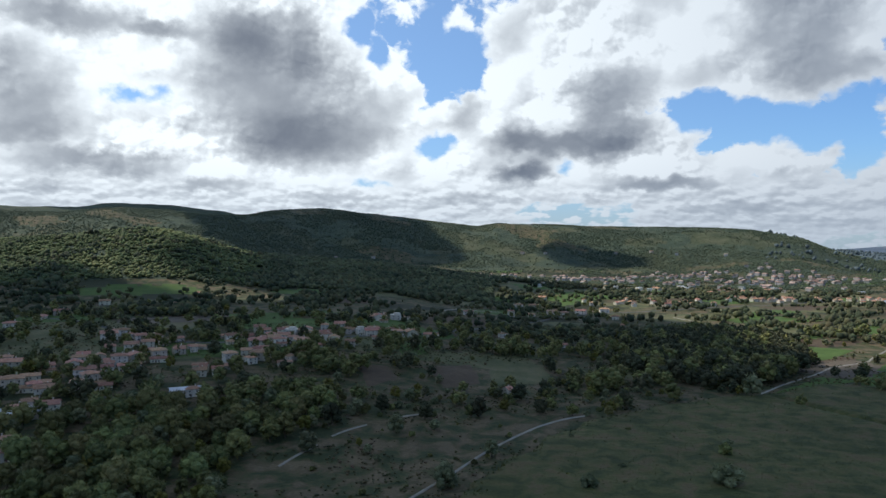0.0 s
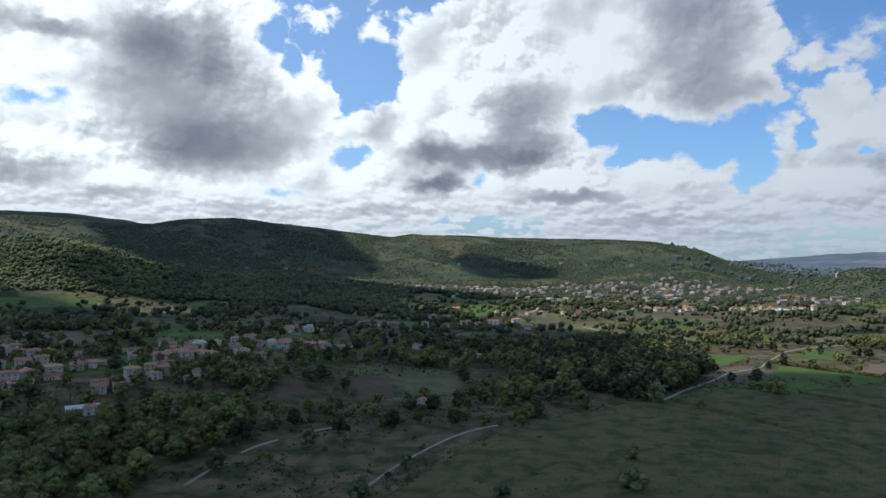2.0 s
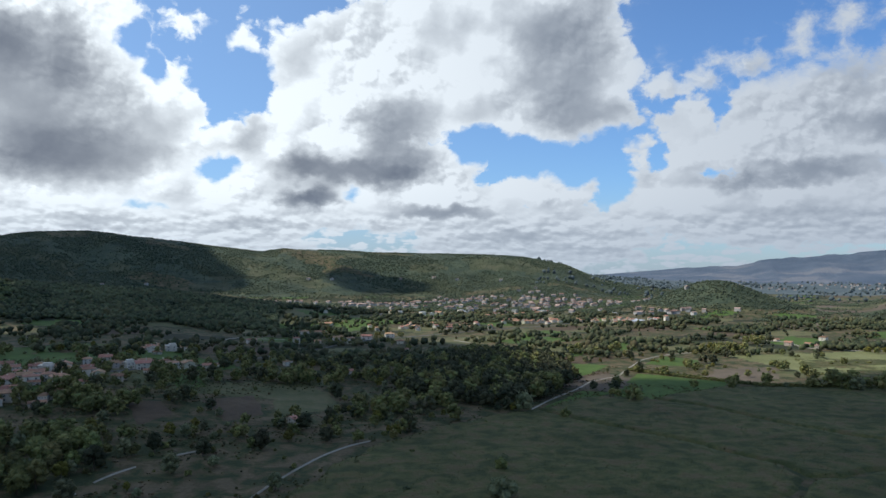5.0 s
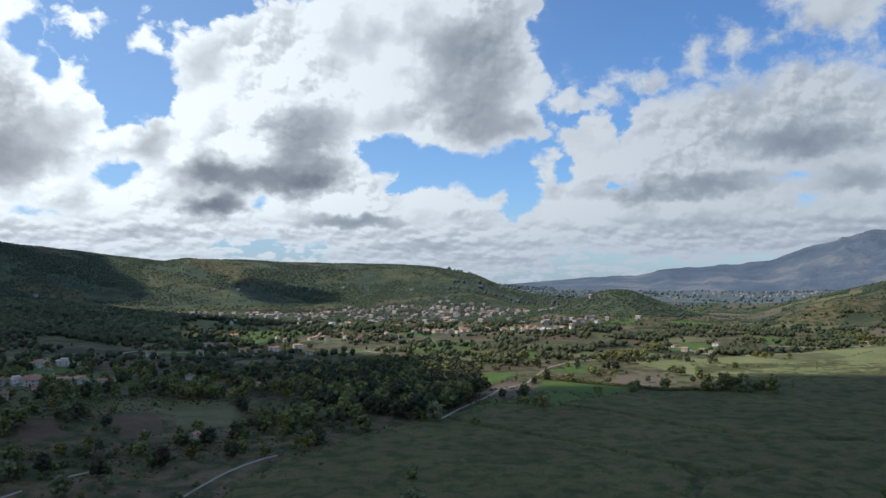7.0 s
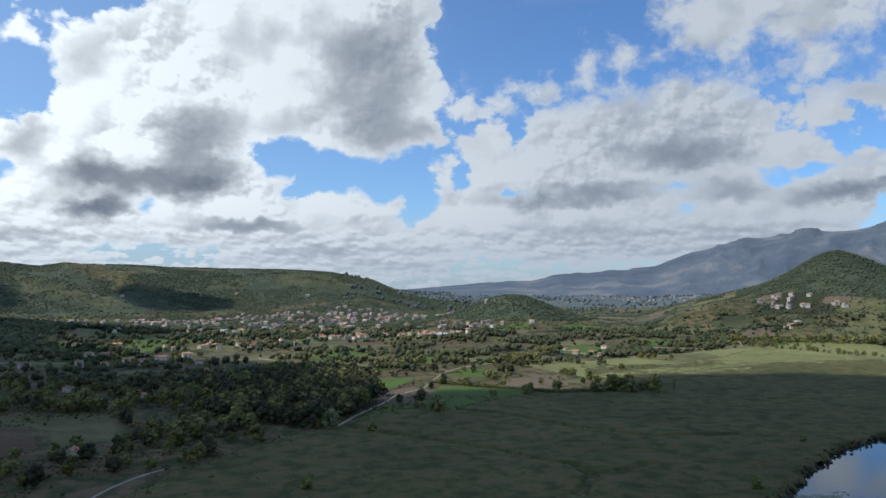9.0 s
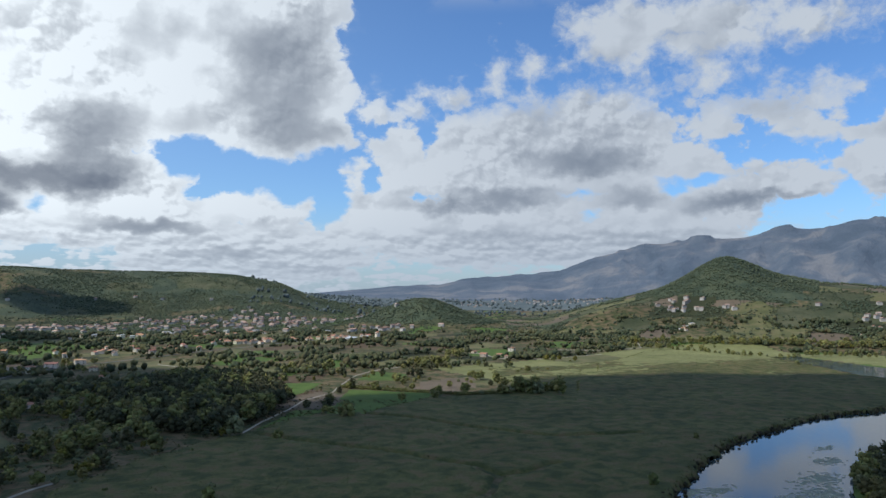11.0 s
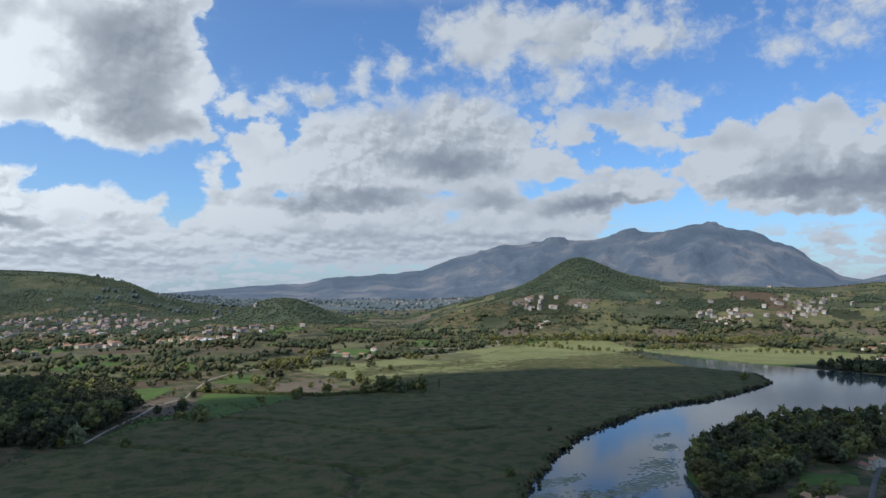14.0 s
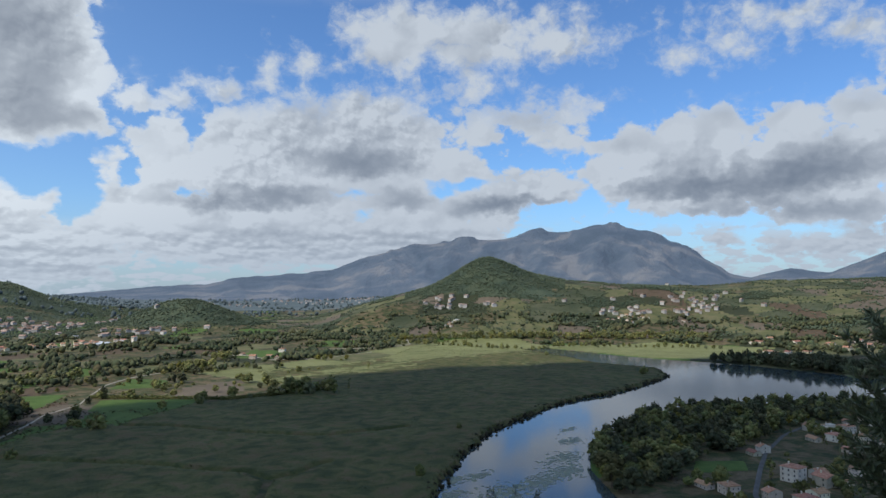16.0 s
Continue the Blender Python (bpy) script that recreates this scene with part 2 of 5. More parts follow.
put(sky, glow.inputs["Color"], painted)
glow.inputs["Strength"].default_value = 1.0
sky.links.new(glow.outputs[0], sky.nodes.new("ShaderNodeOutputWorld").inputs[0])

sun = new("sun", bpy.data.lights.new("sun", "SUN"))
sun.data.energy, sun.data.angle, sun.data.color = 3.75, radians(0.53), (1.0, 0.95, 0.86)
sun_way = Vector((math.sin(radians(SUN_BEARING)) * math.cos(radians(SUN_HEIGHT)),
                  math.cos(radians(SUN_BEARING)) * math.cos(radians(SUN_HEIGHT)), math.sin(radians(SUN_HEIGHT))))
sun.matrix_world = look(tuple(sun_way * 3000), (0, 0, 0))
scene.view_settings.exposure = 0.0

# ---- materials ----
def surface(name, tones, size, rough=0.9, bump=0.3, spread=0.0, hue=0.0, by="object", fleck=0.35, glow=0.0, bump_size=None, metal=0.0, stretch=(1, 1, 1), wide=0.25, span=0.26):
    """A material with tones that change over patches of the given size (metres), fine grain, and a
    shade of its own for each object or each loose piece."""
    m = bpy.data.materials.new(name)
    m.use_nodes = True
    t = m.node_tree
    bsdf = t.nodes["Principled BSDF"]
    where = vcalc(t, "MULTIPLY", t.nodes.new("ShaderNodeTexCoord").outputs["Object"], stretch)
    patch = grain(t, where, 1 / size, 6, 0.6, 0.4)
    speck = grain(t, where, 9 / size, 4, 0.65)
    scale = t.nodes.new("ShaderNodeValToRGB")
    put(t, scale.inputs[0], patch)
    r = scale.color_ramp
    for k, tone in enumerate(tones):
        at = 0.5 if len(tones) == 1 else 0.5 - span / 2 + span * k / (len(tones) - 1)
        e = r.elements[k] if k < 2 else r.elements.new(at)
        e.position, e.color = at, (*tone, 1)
    if len(tones) == 1:
        r.elements[1].position, r.elements[1].color = 0.9, (*tones[0], 1)
    colour = scale.outputs[0]
    level = calc(t, "MULTIPLY_ADD", speck, 2 * fleck, 1 - fleck)
    broad = grain(t, where, 0.17 / size, 3, 0.5)
    level = calc(t, "MULTIPLY", level, calc(t, "MULTIPLY_ADD", broad, 2 * wide, 1 - wide))
    if spread or hue:
        if by == "object":
            chance = t.nodes.new("ShaderNodeObjectInfo").outputs["Random"]
        else:
            chance = t.nodes.new("ShaderNodeNewGeometry").outputs["Random Per Island"]
        level = calc(t, "MULTIPLY", level, calc(t, "MULTIPLY_ADD", chance, 2 * spread, 1 - spread))
        other = calc(t, "FRACT", calc(t, "MULTIPLY", chance, 37.7))
        shift = t.nodes.new("ShaderNodeHueSaturation")
        put(t, shift.inputs["Hue"], calc(t, "MULTIPLY_ADD", other, 2 * hue, 0.5 - hue))
        put(t, shift.inputs["Color"], colour)
        colour = shift.outputs[0]
    colour = vcalc(t, "SCALE", colour)
    t.links.new(level, colour.node.inputs["Scale"])
    put(t, bsdf.inputs["Base Color"], colour)
    bsdf.inputs["Roughness"].default_value, bsdf.inputs["Metallic"].default_value = rough, metal
    bsdf.inputs["Specular IOR Level"].default_value = 0.25
    if bump:
        b = t.nodes.new("ShaderNodeBump")
        b.inputs["Strength"].default_value, b.inputs["Distance"].default_value = bump, (bump_size or size * 0.1)
        put(t, b.inputs["Height"], speck)
        put(t, bsdf.inputs["Normal"], b.outputs[0])
    # blue emission that stands in for the haze before far ground
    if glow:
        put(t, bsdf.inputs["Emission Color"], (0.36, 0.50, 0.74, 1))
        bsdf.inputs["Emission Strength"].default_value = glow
    return m


GROUND = surface("meadow_ground", [(0.034, 0.046, 0.016), (0.062, 0.068, 0.025), (0.092, 0.072, 0.036), (0.128, 0.098, 0.054)], 11, bump=0.7, bump_size=0.5, wide=0.5, fleck=0.5, span=0.17)
REED = surface("reed_bed", [(0.044, 0.054, 0.016), (0.066, 0.076, 0.023), (0.092, 0.090, 0.031), (0.112, 0.088, 0.040)], 9, bump=0.8, bump_size=0.5, fleck=0.5, wide=0.4, span=0.22)
FRINGE = surface("reed_fringe", [(0.028, 0.024, 0.013), (0.052, 0.044, 0.021)], 8, spread=0.4, hue=0.03, by="island", bump=0, fleck=0.4)
TUFT = surface("reed_tufts", [(0.054, 0.064, 0.020), (0.104, 0.102, 0.036)], 30, spread=0.35, hue=0.02, by="island", bump=0)
# distance haze is put into these blue-grey tones and a faint emission
HAZED_MOUNTAIN = surface("far_mountain", [(0.026, 0.040, 0.056), (0.040, 0.055, 0.074), (0.060, 0.072, 0.088), (0.120, 0.118, 0.118)], 260, bump=0.7, bump_size=30, glow=0.150, fleck=0.2, span=0.24)
# pale yellowish reeds, with the sun on them put into the tone
PALE_REED = surface("pale_sunlit_reeds", [(0.138, 0.150, 0.056), (0.190, 0.196, 0.082)], 30, bump=0.6, bump_size=0.6, fleck=0.4)
SCRUBLAND = surface("hill_scrub", [(0.044, 0.056, 0.026), (0.064, 0.074, 0.036), (0.090, 0.092, 0.050)], 45, bump=1.0, bump_size=2.5, fleck=0.55, wide=0.35)
HILLWOOD = surface("wooded_slope", [(0.036, 0.054, 0.034), (0.052, 0.072, 0.042), (0.074, 0.090, 0.052)], 34, bump=1.0, bump_size=3.0, fleck=0.4, wide=0.45)
# haze over the far plain and its trees is put into pale bluish tones
HAZY = surface("hazed_far_plain", [(0.072, 0.098, 0.105), (0.105, 0.130, 0.132)], 160, bump=0.3, bump_size=3)
HAZY_TREES = surface("hazed_plain_leaves", [(0.075, 0.100, 0.105), (0.100, 0.125, 0.125)], 160, spread=0.25, by="island", bump=0, fleck=0.2)
CLOUDY = surface("cloud", [(0.85, 0.85, 0.86)], 200, bump=0, fleck=0.05)
GRASS = surface("grass_field", [(0.052, 0.096, 0.017), (0.080, 0.128, 0.027)], 14, bump=0.3, bump_size=0.2)
LEY = surface("dry_meadow", [(0.074, 0.084, 0.032), (0.108, 0.109, 0.046), (0.142, 0.126, 0.062)], 22, bump=0.4, bump_size=0.3)
STRAW = surface("stubble_field", [(0.102, 0.081, 0.056), (0.133, 0.105, 0.074)], 18, bump=0.4, bump_size=0.2)
PLOUGH = surface("ploughed_soil", [(0.072, 0.050, 0.030), (0.105, 0.074, 0.044)], 9, bump=0.6, bump_size=0.25)
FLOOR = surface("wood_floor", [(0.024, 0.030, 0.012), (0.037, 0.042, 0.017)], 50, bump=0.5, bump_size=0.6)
TRACK = surface("white_gravel", [(0.26, 0.235, 0.185), (0.36, 0.33, 0.27)], 6, bump=0.3, bump_size=0.05)
GREENS = [(0.104, 0.114, 0.040), (0.180, 0.174, 0.058)]
DARKS = [(0.042, 0.050, 0.025), (0.080, 0.080, 0.040)]
PALES = [(0.112, 0.126, 0.064), (0.170, 0.180, 0.092)]
GOLDS = [(0.105, 0.100, 0.018), (0.150, 0.130, 0.028)]
LEAF = surface("leaves", GREENS, 2.4, spread=0.45, hue=0.035, bump=0.6, bump_size=0.15, fleck=0.5)
LEAF_PALE = surface("pale_leaves", PALES, 2.4, spread=0.3, hue=0.02, bump=0.6, bump_size=0.15, fleck=0.5)
LEAF_GOLD = surface("yellowing_leaves", GOLDS, 2.4, spread=0.35, hue=0.02, bump=0.6, bump_size=0.15, fleck=0.5)
LEAF_DARK = surface("dark_leaves", DARKS, 2.4, spread=0.4, hue=0.03, bump=0.6, bump_size=0.15, fleck=0.5)
DARK_I = surface("dark_woodland_leaves", DARKS, 14, spread=0.4, hue=0.03, by="island", bump=0.6, bump_size=0.15, fleck=0.5)
LEAF_I = surface("woodland_leaves", GREENS, 14, spread=0.4, hue=0.03, by="island", bump=0.6, bump_size=0.15, fleck=0.5)
PALE_I = surface("willow_leaves", PALES, 14, spread=0.3, hue=0.02, by="island", bump=0.6, bump_size=0.15, fleck=0.5)
GOLD_I = surface("autumn_leaves", GOLDS, 14, spread=0.35, hue=0.02, by="island", bump=0.6, bump_size=0.15, fleck=0.5)
# greens shifted towards blue: some distance haze is put into the leaf colour
WOODS = surface("hazed_far_leaves", [(0.056, 0.078, 0.048), (0.088, 0.106, 0.064)], 120, spread=0.14, hue=0.02, by="island", bump=0, fleck=0.2)
DARKWOOD = surface("low_wood_leaves", [(0.062, 0.078, 0.038), (0.102, 0.114, 0.054)], 60, spread=0.3, hue=0.02, by="island", bump=0, fleck=0.2)
# sunlight on the knolls is partly put into these lighter greens
KNOLL = surface("sunlit_leaves", [(0.064, 0.084, 0.036), (0.098, 0.120, 0.046), (0.146, 0.158, 0.062)], 60, spread=0.18, hue=0.02, by="island", bump=0, fleck=0.2)
VALLEY = surface("valley_leaves", [(0.032, 0.044, 0.023), (0.056, 0.066, 0.032), (0.094, 0.092, 0.040)], 50, spread=0.35, hue=0.035, by="island", bump=0, fleck=0.3)
TUSSOCK = surface("tussocks", [(0.051, 0.058, 0.022), (0.090, 0.083, 0.036), (0.112, 0.079, 0.045)], 20, spread=0.35, hue=0.03, by="island", bump=0, fleck=0.3)
BARK = surface("bark", [(0.09, 0.07, 0.05), (0.15, 0.12, 0.09)], 0.6, bump=0.6, bump_size=0.05)
PLASTER = surface("house_plaster", [(0.52, 0.45, 0.34), (0.64, 0.57, 0.46)], 3, rough=0.85, bump=0.1, bump_size=0.02, spread=0.28, hue=0.03, fleck=0.12)
TILE = surface("roof_tiles", [(0.30, 0.150, 0.095), (0.43, 0.245, 0.160)], 1.6, rough=0.8, bump=0.4, bump_size=0.05, spread=0.3, hue=0.02, fleck=0.3)
PANE = surface("window_glass", [(0.03, 0.035, 0.04)], 2, rough=0.12, bump=0, fleck=0.05)
WOODWORK = surface("painted_shutter_wood", [(0.13, 0.09, 0.06), (0.16, 0.11, 0.07)], 0.8, rough=0.6, bump=0.1, spread=0.4, hue=0.1)
ASPHALT = surface("asphalt", [(0.09, 0.09, 0.09), (0.13, 0.13, 0.125)], 5, bump=0.2, bump_size=0.02)
SHEET = surface("pale_sheet_roof", [(0.50, 0.52, 0.54), (0.60, 0.62, 0.64)], 3, rough=0.45, bump=0.05, spread=0.2, fleck=0.1)

WATER = bpy.data.materials.new("lake_water")
WATER.use_nodes = True
wt = WATER.node_tree
wb = wt.nodes["Principled BSDF"]
wb.inputs["Base Color"].default_value = (0.050, 0.072, 0.078, 1)
wb.inputs["Roughness"].default_value, wb.inputs["IOR"].default_value = 0.07, 1.42
wb.inputs["Specular IOR Level"].default_value = 0.5
ripple = wt.nodes.new("ShaderNodeBump")
ripple.inputs["Strength"].default_value, ripple.inputs["Distance"].default_value = 0.22, 0.05
put(wt, ripple.inputs["Height"], grain(wt, wt.nodes.new("ShaderNodeTexCoord").outputs["Object"], 0.5, 3, 0.5))
put(wt, wb.inputs["Normal"], ripple.outputs[0])
# ---- the lie of the land ----
def lattice(ix, iy, seed):
    v = np.sin(ix * 127.1 + iy * 311.7 + seed * 74.7) * 43758.5453
    return v - np.floor(v)


def value_noise(x, y, seed=0):
    ix, iy = np.floor(x), np.floor(y)
    fx, fy = x - ix, y - iy
    fx, fy = fx * fx * (3 - 2 * fx), fy * fy * (3 - 2 * fy)
    a = lattice(ix, iy, seed) * (1 - fx) + lattice(ix + 1, iy, seed) * fx
    b = lattice(ix, iy + 1, seed) * (1 - fx) + lattice(ix + 1, iy + 1, seed) * fx
    return a * (1 - fy) + b * fy


def fbm(x, y, size, octaves=4, seed=0):
    total, amp, norm = 0.0, 1.0, 0.0
    for k in range(octaves):
        total = total + amp * value_noise(x / size * 2 ** k + 17.3 * k, y / size * 2 ** k - 9.1 * k, seed + k)
        norm, amp = norm + amp, amp * 0.5
    return total / norm


def step(a, b, v):
    u = np.clip((v - a) / (b - a), 0, 1)
    return u * u * (3 - 2 * u)


def polar(bearing, reach):
    """A place by its bearing (degrees east of north) and its distance from the viewpoint."""
    return reach * math.sin(radians(bearing)), reach * math.cos(radians(bearing))


# crest lines: bearings and the crest's height above the lake
NORTH_AZ = [-60, -40, -31.5, -28, -23.8, -20.7, -17.5, -15, -9.5, -6, -2.9, 2.7, 4.3, 9, 11.3, 19.6, 23.1, 26.4, 28.5, 31, 36, 44]
NORTH_EL = [2.6, 2.6, 2.5, 2.5, 2.95, 2.8, 2.45, 2.1, 2.3, 2.0, 1.75, 1.3, 1.6, 1.55, 1.42, 1.32, 1.13, 0.55, -0.35, -0.95, -1.5, -2.6]
EAST_AZ = [40, 45, 47, 51, 53.2, 55.9, 60, 64.8, 70.8, 77, 80.8, 85.4, 92, 110, 140]
EAST_EL = [-4.5, -2.9, -2.3, -1.2, -0.75, -0.35, 0.05, 0.5, 0.2, 0.15, 0.55, 0.6, 0.75, 1.0, 1.0]

LAKE = [(229, 153), (256, 166), (285, 176), (317, 188), (352, 196), (390, 199), (440, 203), (480, 200), (514, 190), (556, 186),
        (648, 185), (697, 212), (711, 276), (760, 332), (830, 424), (872, 412), (824, 314), (797, 239), (790, 189), (775, 139), (757, 101),
        (743, 71), (725, 43), (700, 5), (610, -10), (567, 19), (558, 44), (527, 76), (504, 105), (465, 127), (425, 139), (361, 140),
        (335, 134), (299, 120), (270, 100), (215, 60), (140, 40), (110, 70), (140, 115), (190, 140)]


def inside(poly, x, y):
    """How far inside a polygon each place lies (metres, negative outside)."""
    x, y = np.asarray(x, float), np.asarray(y, float)
    within = np.zeros(x.shape, bool)
    near = np.full(x.shape, 1e9)
    for (x0, y0), (x1, y1) in zip(poly, poly[1:] + poly[:1]):
        dx, dy = x1 - x0, y1 - y0
        u = np.clip(((x - x0) * dx + (y - y0) * dy) / (dx * dx + dy * dy), 0, 1)
        near = np.minimum(near, np.hypot(x - x0 - u * dx, y - y0 - u * dy))
        if dy:
            within ^= ((y0 > y) != (y1 > y)) & (x < (y - y0) / dy * dx + x0)
    return np.where(within, near, -near)


# separate knolls: bearing, distance, height, half-widths across and along the line of sight
KNOLLS = [(-21.5, 1060, 56, 95, 130), (-33, 1080, 48, 120, 130), (-6, 1130, 20, 190, 120), (-13, 1300, 18, 150, 120), (38.2, 1480, 43, 72, 90),
          (36.0, 1560, 26, 60, 80), (60.3, 1560, 54, 60, 130), (60.0, 1600, 28, 150, 160), (53.2, 1330, 21, 42, 70), (50.4, 1290, 15, 46, 60),
          (73, 1500, 18, 90, 120), (24, 1750, 24, 90, 120)]


def height(x, y):
    x, y = np.asarray(x, float), np.asarray(y, float)
    r = np.hypot(x, y) + 1e-6
    az = np.degrees(np.arctan2(x, y))
    dry_land = step(330, 470, np.hypot((x - 560) / 1.25, y - 300))   # the flats round the lake lie low
    z = 0.7 + 0.5 * fbm(x, y, 40, 3, 5) * dry_land + step(300, 700, r) * 5 * fbm(x, y, 260, 3, 9) * dry_land
    z = z + step(1500, 4500, r) * 26 + 16 * step(230, 520, r) * step(10, -10, az)
    # the long northern ridge, with its spurs and gullies
    skyline = np.interp(az, NORTH_AZ, NORTH_EL) - 0.14
    crest = EYE + 2350 * np.tan(np.radians(skyline - 0.80 * step(-12, -19, az)))
    crest = np.where(az < -60, 190, crest)
    spur = fbm(x * 0.9 + y * 0.25, y * 0.35, 330, 4, 21) - 0.5
    foot = 1620 + 260 * spur - 160 * step(0, -30, az) + 220 * step(22, 40, az)
    up = step(0, 1, (r - foot) / (2350 - foot))
    gully = fbm(az * 41 + 60 * spur, r * 0.30, 190, 4, 23) - 0.5
    up = up + (1.6 * spur + 1.5 * gully) * up * (1 - up)
    down = 1 - 0.6 * step(2380, 3400, r)
    fade = 1 - step(33, 44, az)
    z = z + np.maximum(crest - 8, 0) * up * down * fade
    # a second, higher ridge behind it in the west
    behind = EYE + 3100 * np.tan(np.radians(skyline)) + 14 * (fbm(az * 54, 0 * r, 90, 3, 25) - 0.5)
    behind = behind * step(2420, 3080, r) * (1 - 0.5 * step(3140, 4200, r)) * step(-8, -13, az) * step(-80, -60, az)
    z = np.maximum(z, behind)
    # the eastern slope with the hillside villages
    crest = EYE + 1750 * np.tan(np.radians(np.interp(az, EAST_AZ, EAST_EL)))
    spur = fbm(x * 0.5, y, 260, 4, 33) - 0.5
    foot = 1000 + 160 * spur + 60 * step(60, 48, az)
    up = np.clip((r - foot) / (1750 - foot), 0, 1)
    up = 0.65 * up + 0.35 * up * up * (3 - 2 * up) + 0.5 * spur * up * (1 - up)
    z = z + np.maximum(crest - 6, 0) * up * (1 - 0.75 * step(1790, 2700, r)) * step(42, 50, az)
    # open hills all round, where the view does not reach
    back = np.maximum(step(100, 130, az), step(-70, -95, az))
    z = z + back * step(700, 2500, r) * (90 + 120 * fbm(x, y, 600, 3, 3))
    for bearing, reach, tall, across, along in KNOLLS:
        cx, cy = polar(bearing, reach)
        s, c = math.sin(radians(bearing)), math.cos(radians(bearing))
        u, v = (x - cx) * c - (y - cy) * s, (x - cx) * s + (y - cy) * c
        z = z + tall * np.exp(-(np.abs(u / across) ** 1.8 + (v / along) ** 2) * 0.5)
    # the viewpoint's own hill, steep towards the lake
    ahead = np.where(y > -0.5 * np.abs(x), 45.0, 45 + 0.7 * np.maximum(-y - 0.5 * np.abs(x), 0))
    z = z + 75.2 * np.exp(-(r / ahead) ** 2)
    # the lake's bed
    bed = inside(LAKE, x, y)
    return np.where(bed > -6, z * step(6, -6, bed + 3) - 2.2 * step(-3, 10, bed), z)


# ---- mesh helpers ----
def mesh_of(name, verts, faces, material, smooth=False):
    """A mesh from arrays: faces all triangles or all quads."""
    me = bpy.data.meshes.new(name)
    verts, faces = np.asarray(verts, np.float32).reshape(-1, 3), np.asarray(faces, np.int32)
    n, k = faces.shape
    me.vertices.add(len(verts))
    me.vertices.foreach_set("co", verts.ravel())
    me.loops.add(n * k)
    me.loops.foreach_set("vertex_index", faces.ravel())
    me.polygons.add(n)
    me.polygons.foreach_set("loop_start", np.arange(0, n * k, k, dtype=np.int32))
    me.polygons.foreach_set("use_smooth", np.full(n, smooth))
    me.update(calc_edges=True)
    me.materials.append(material)
    return me


def part(name, bm, material, parent=None, label=""):
    """Links a bmesh (or a finished mesh) as one object under a thing or a part."""
    if isinstance(bm, bpy.types.Mesh):
        me = bm
    else:
        me = bpy.data.meshes.new(name)
        bm.to_mesh(me)
        bm.free()
        me.materials.append(material)
    ob = new(name, me)
    if parent is not None:
        ob.parent = parent
    return tagged(ob, label)


def grid_faces(rows, cols, wrap=False):
    i, j = np.meshgrid(np.arange(rows - 1), np.arange(cols if wrap else cols - 1), indexing="ij")
    k = (j + 1) % cols
    return np.stack([i * cols + j, (i + 1) * cols + j, (i + 1) * cols + k, i * cols + k], -1).reshape(-1, 4)


# ---- land use: a patchwork of crooked plots ----
def plots(x, y, wide, deep, turn, seed):
    """For each place: a number that belongs to its plot, and how far it lies from the plot's border."""
    c, s = math.cos(radians(turn)), math.sin(radians(turn))
    u, v = (x * c + y * s) / wide, (y * c - x * s) / deep
    iu, iv = np.floor(u), np.floor(v)
    first, second, own = np.full(x.shape, 9.0), np.full(x.shape, 9.0), np.zeros(x.shape)
    for du in (-1, 0, 1):
        for dv in (-1, 0, 1):
            pu, pv = iu + du, iv + dv
            d = np.hypot(u - pu - 0.15 - 0.7 * lattice(pu, pv, seed), v - pv - 0.15 - 0.7 * lattice(pu, pv, seed + 1))
            nearer = d < first
            second = np.where(nearer, first, np.minimum(second, d))
            own = np.where(nearer, lattice(pu, pv, seed + 2), own)
            first = np.where(nearer, d, first)
    return own, (second - first) * 0.5 * min(wide, deep)


MEADOW, GREEN, DRY, STUBBLE, SOIL, WOOD, FLATS, SCRUB, PLAIN, SLOPE = range(10)


# the open reedy flats north of the lake
NORTH_REEDS = [(430, 460), (440, 560), (560, 560), (650, 560), (760, 580), (900, 570), (960, 500), (900, 420), (1000, 300), (1000, 150), (820, 160), (800, 240), (830, 310), (870, 412), (826, 424), (760, 420), (600, 430), (500, 430)]


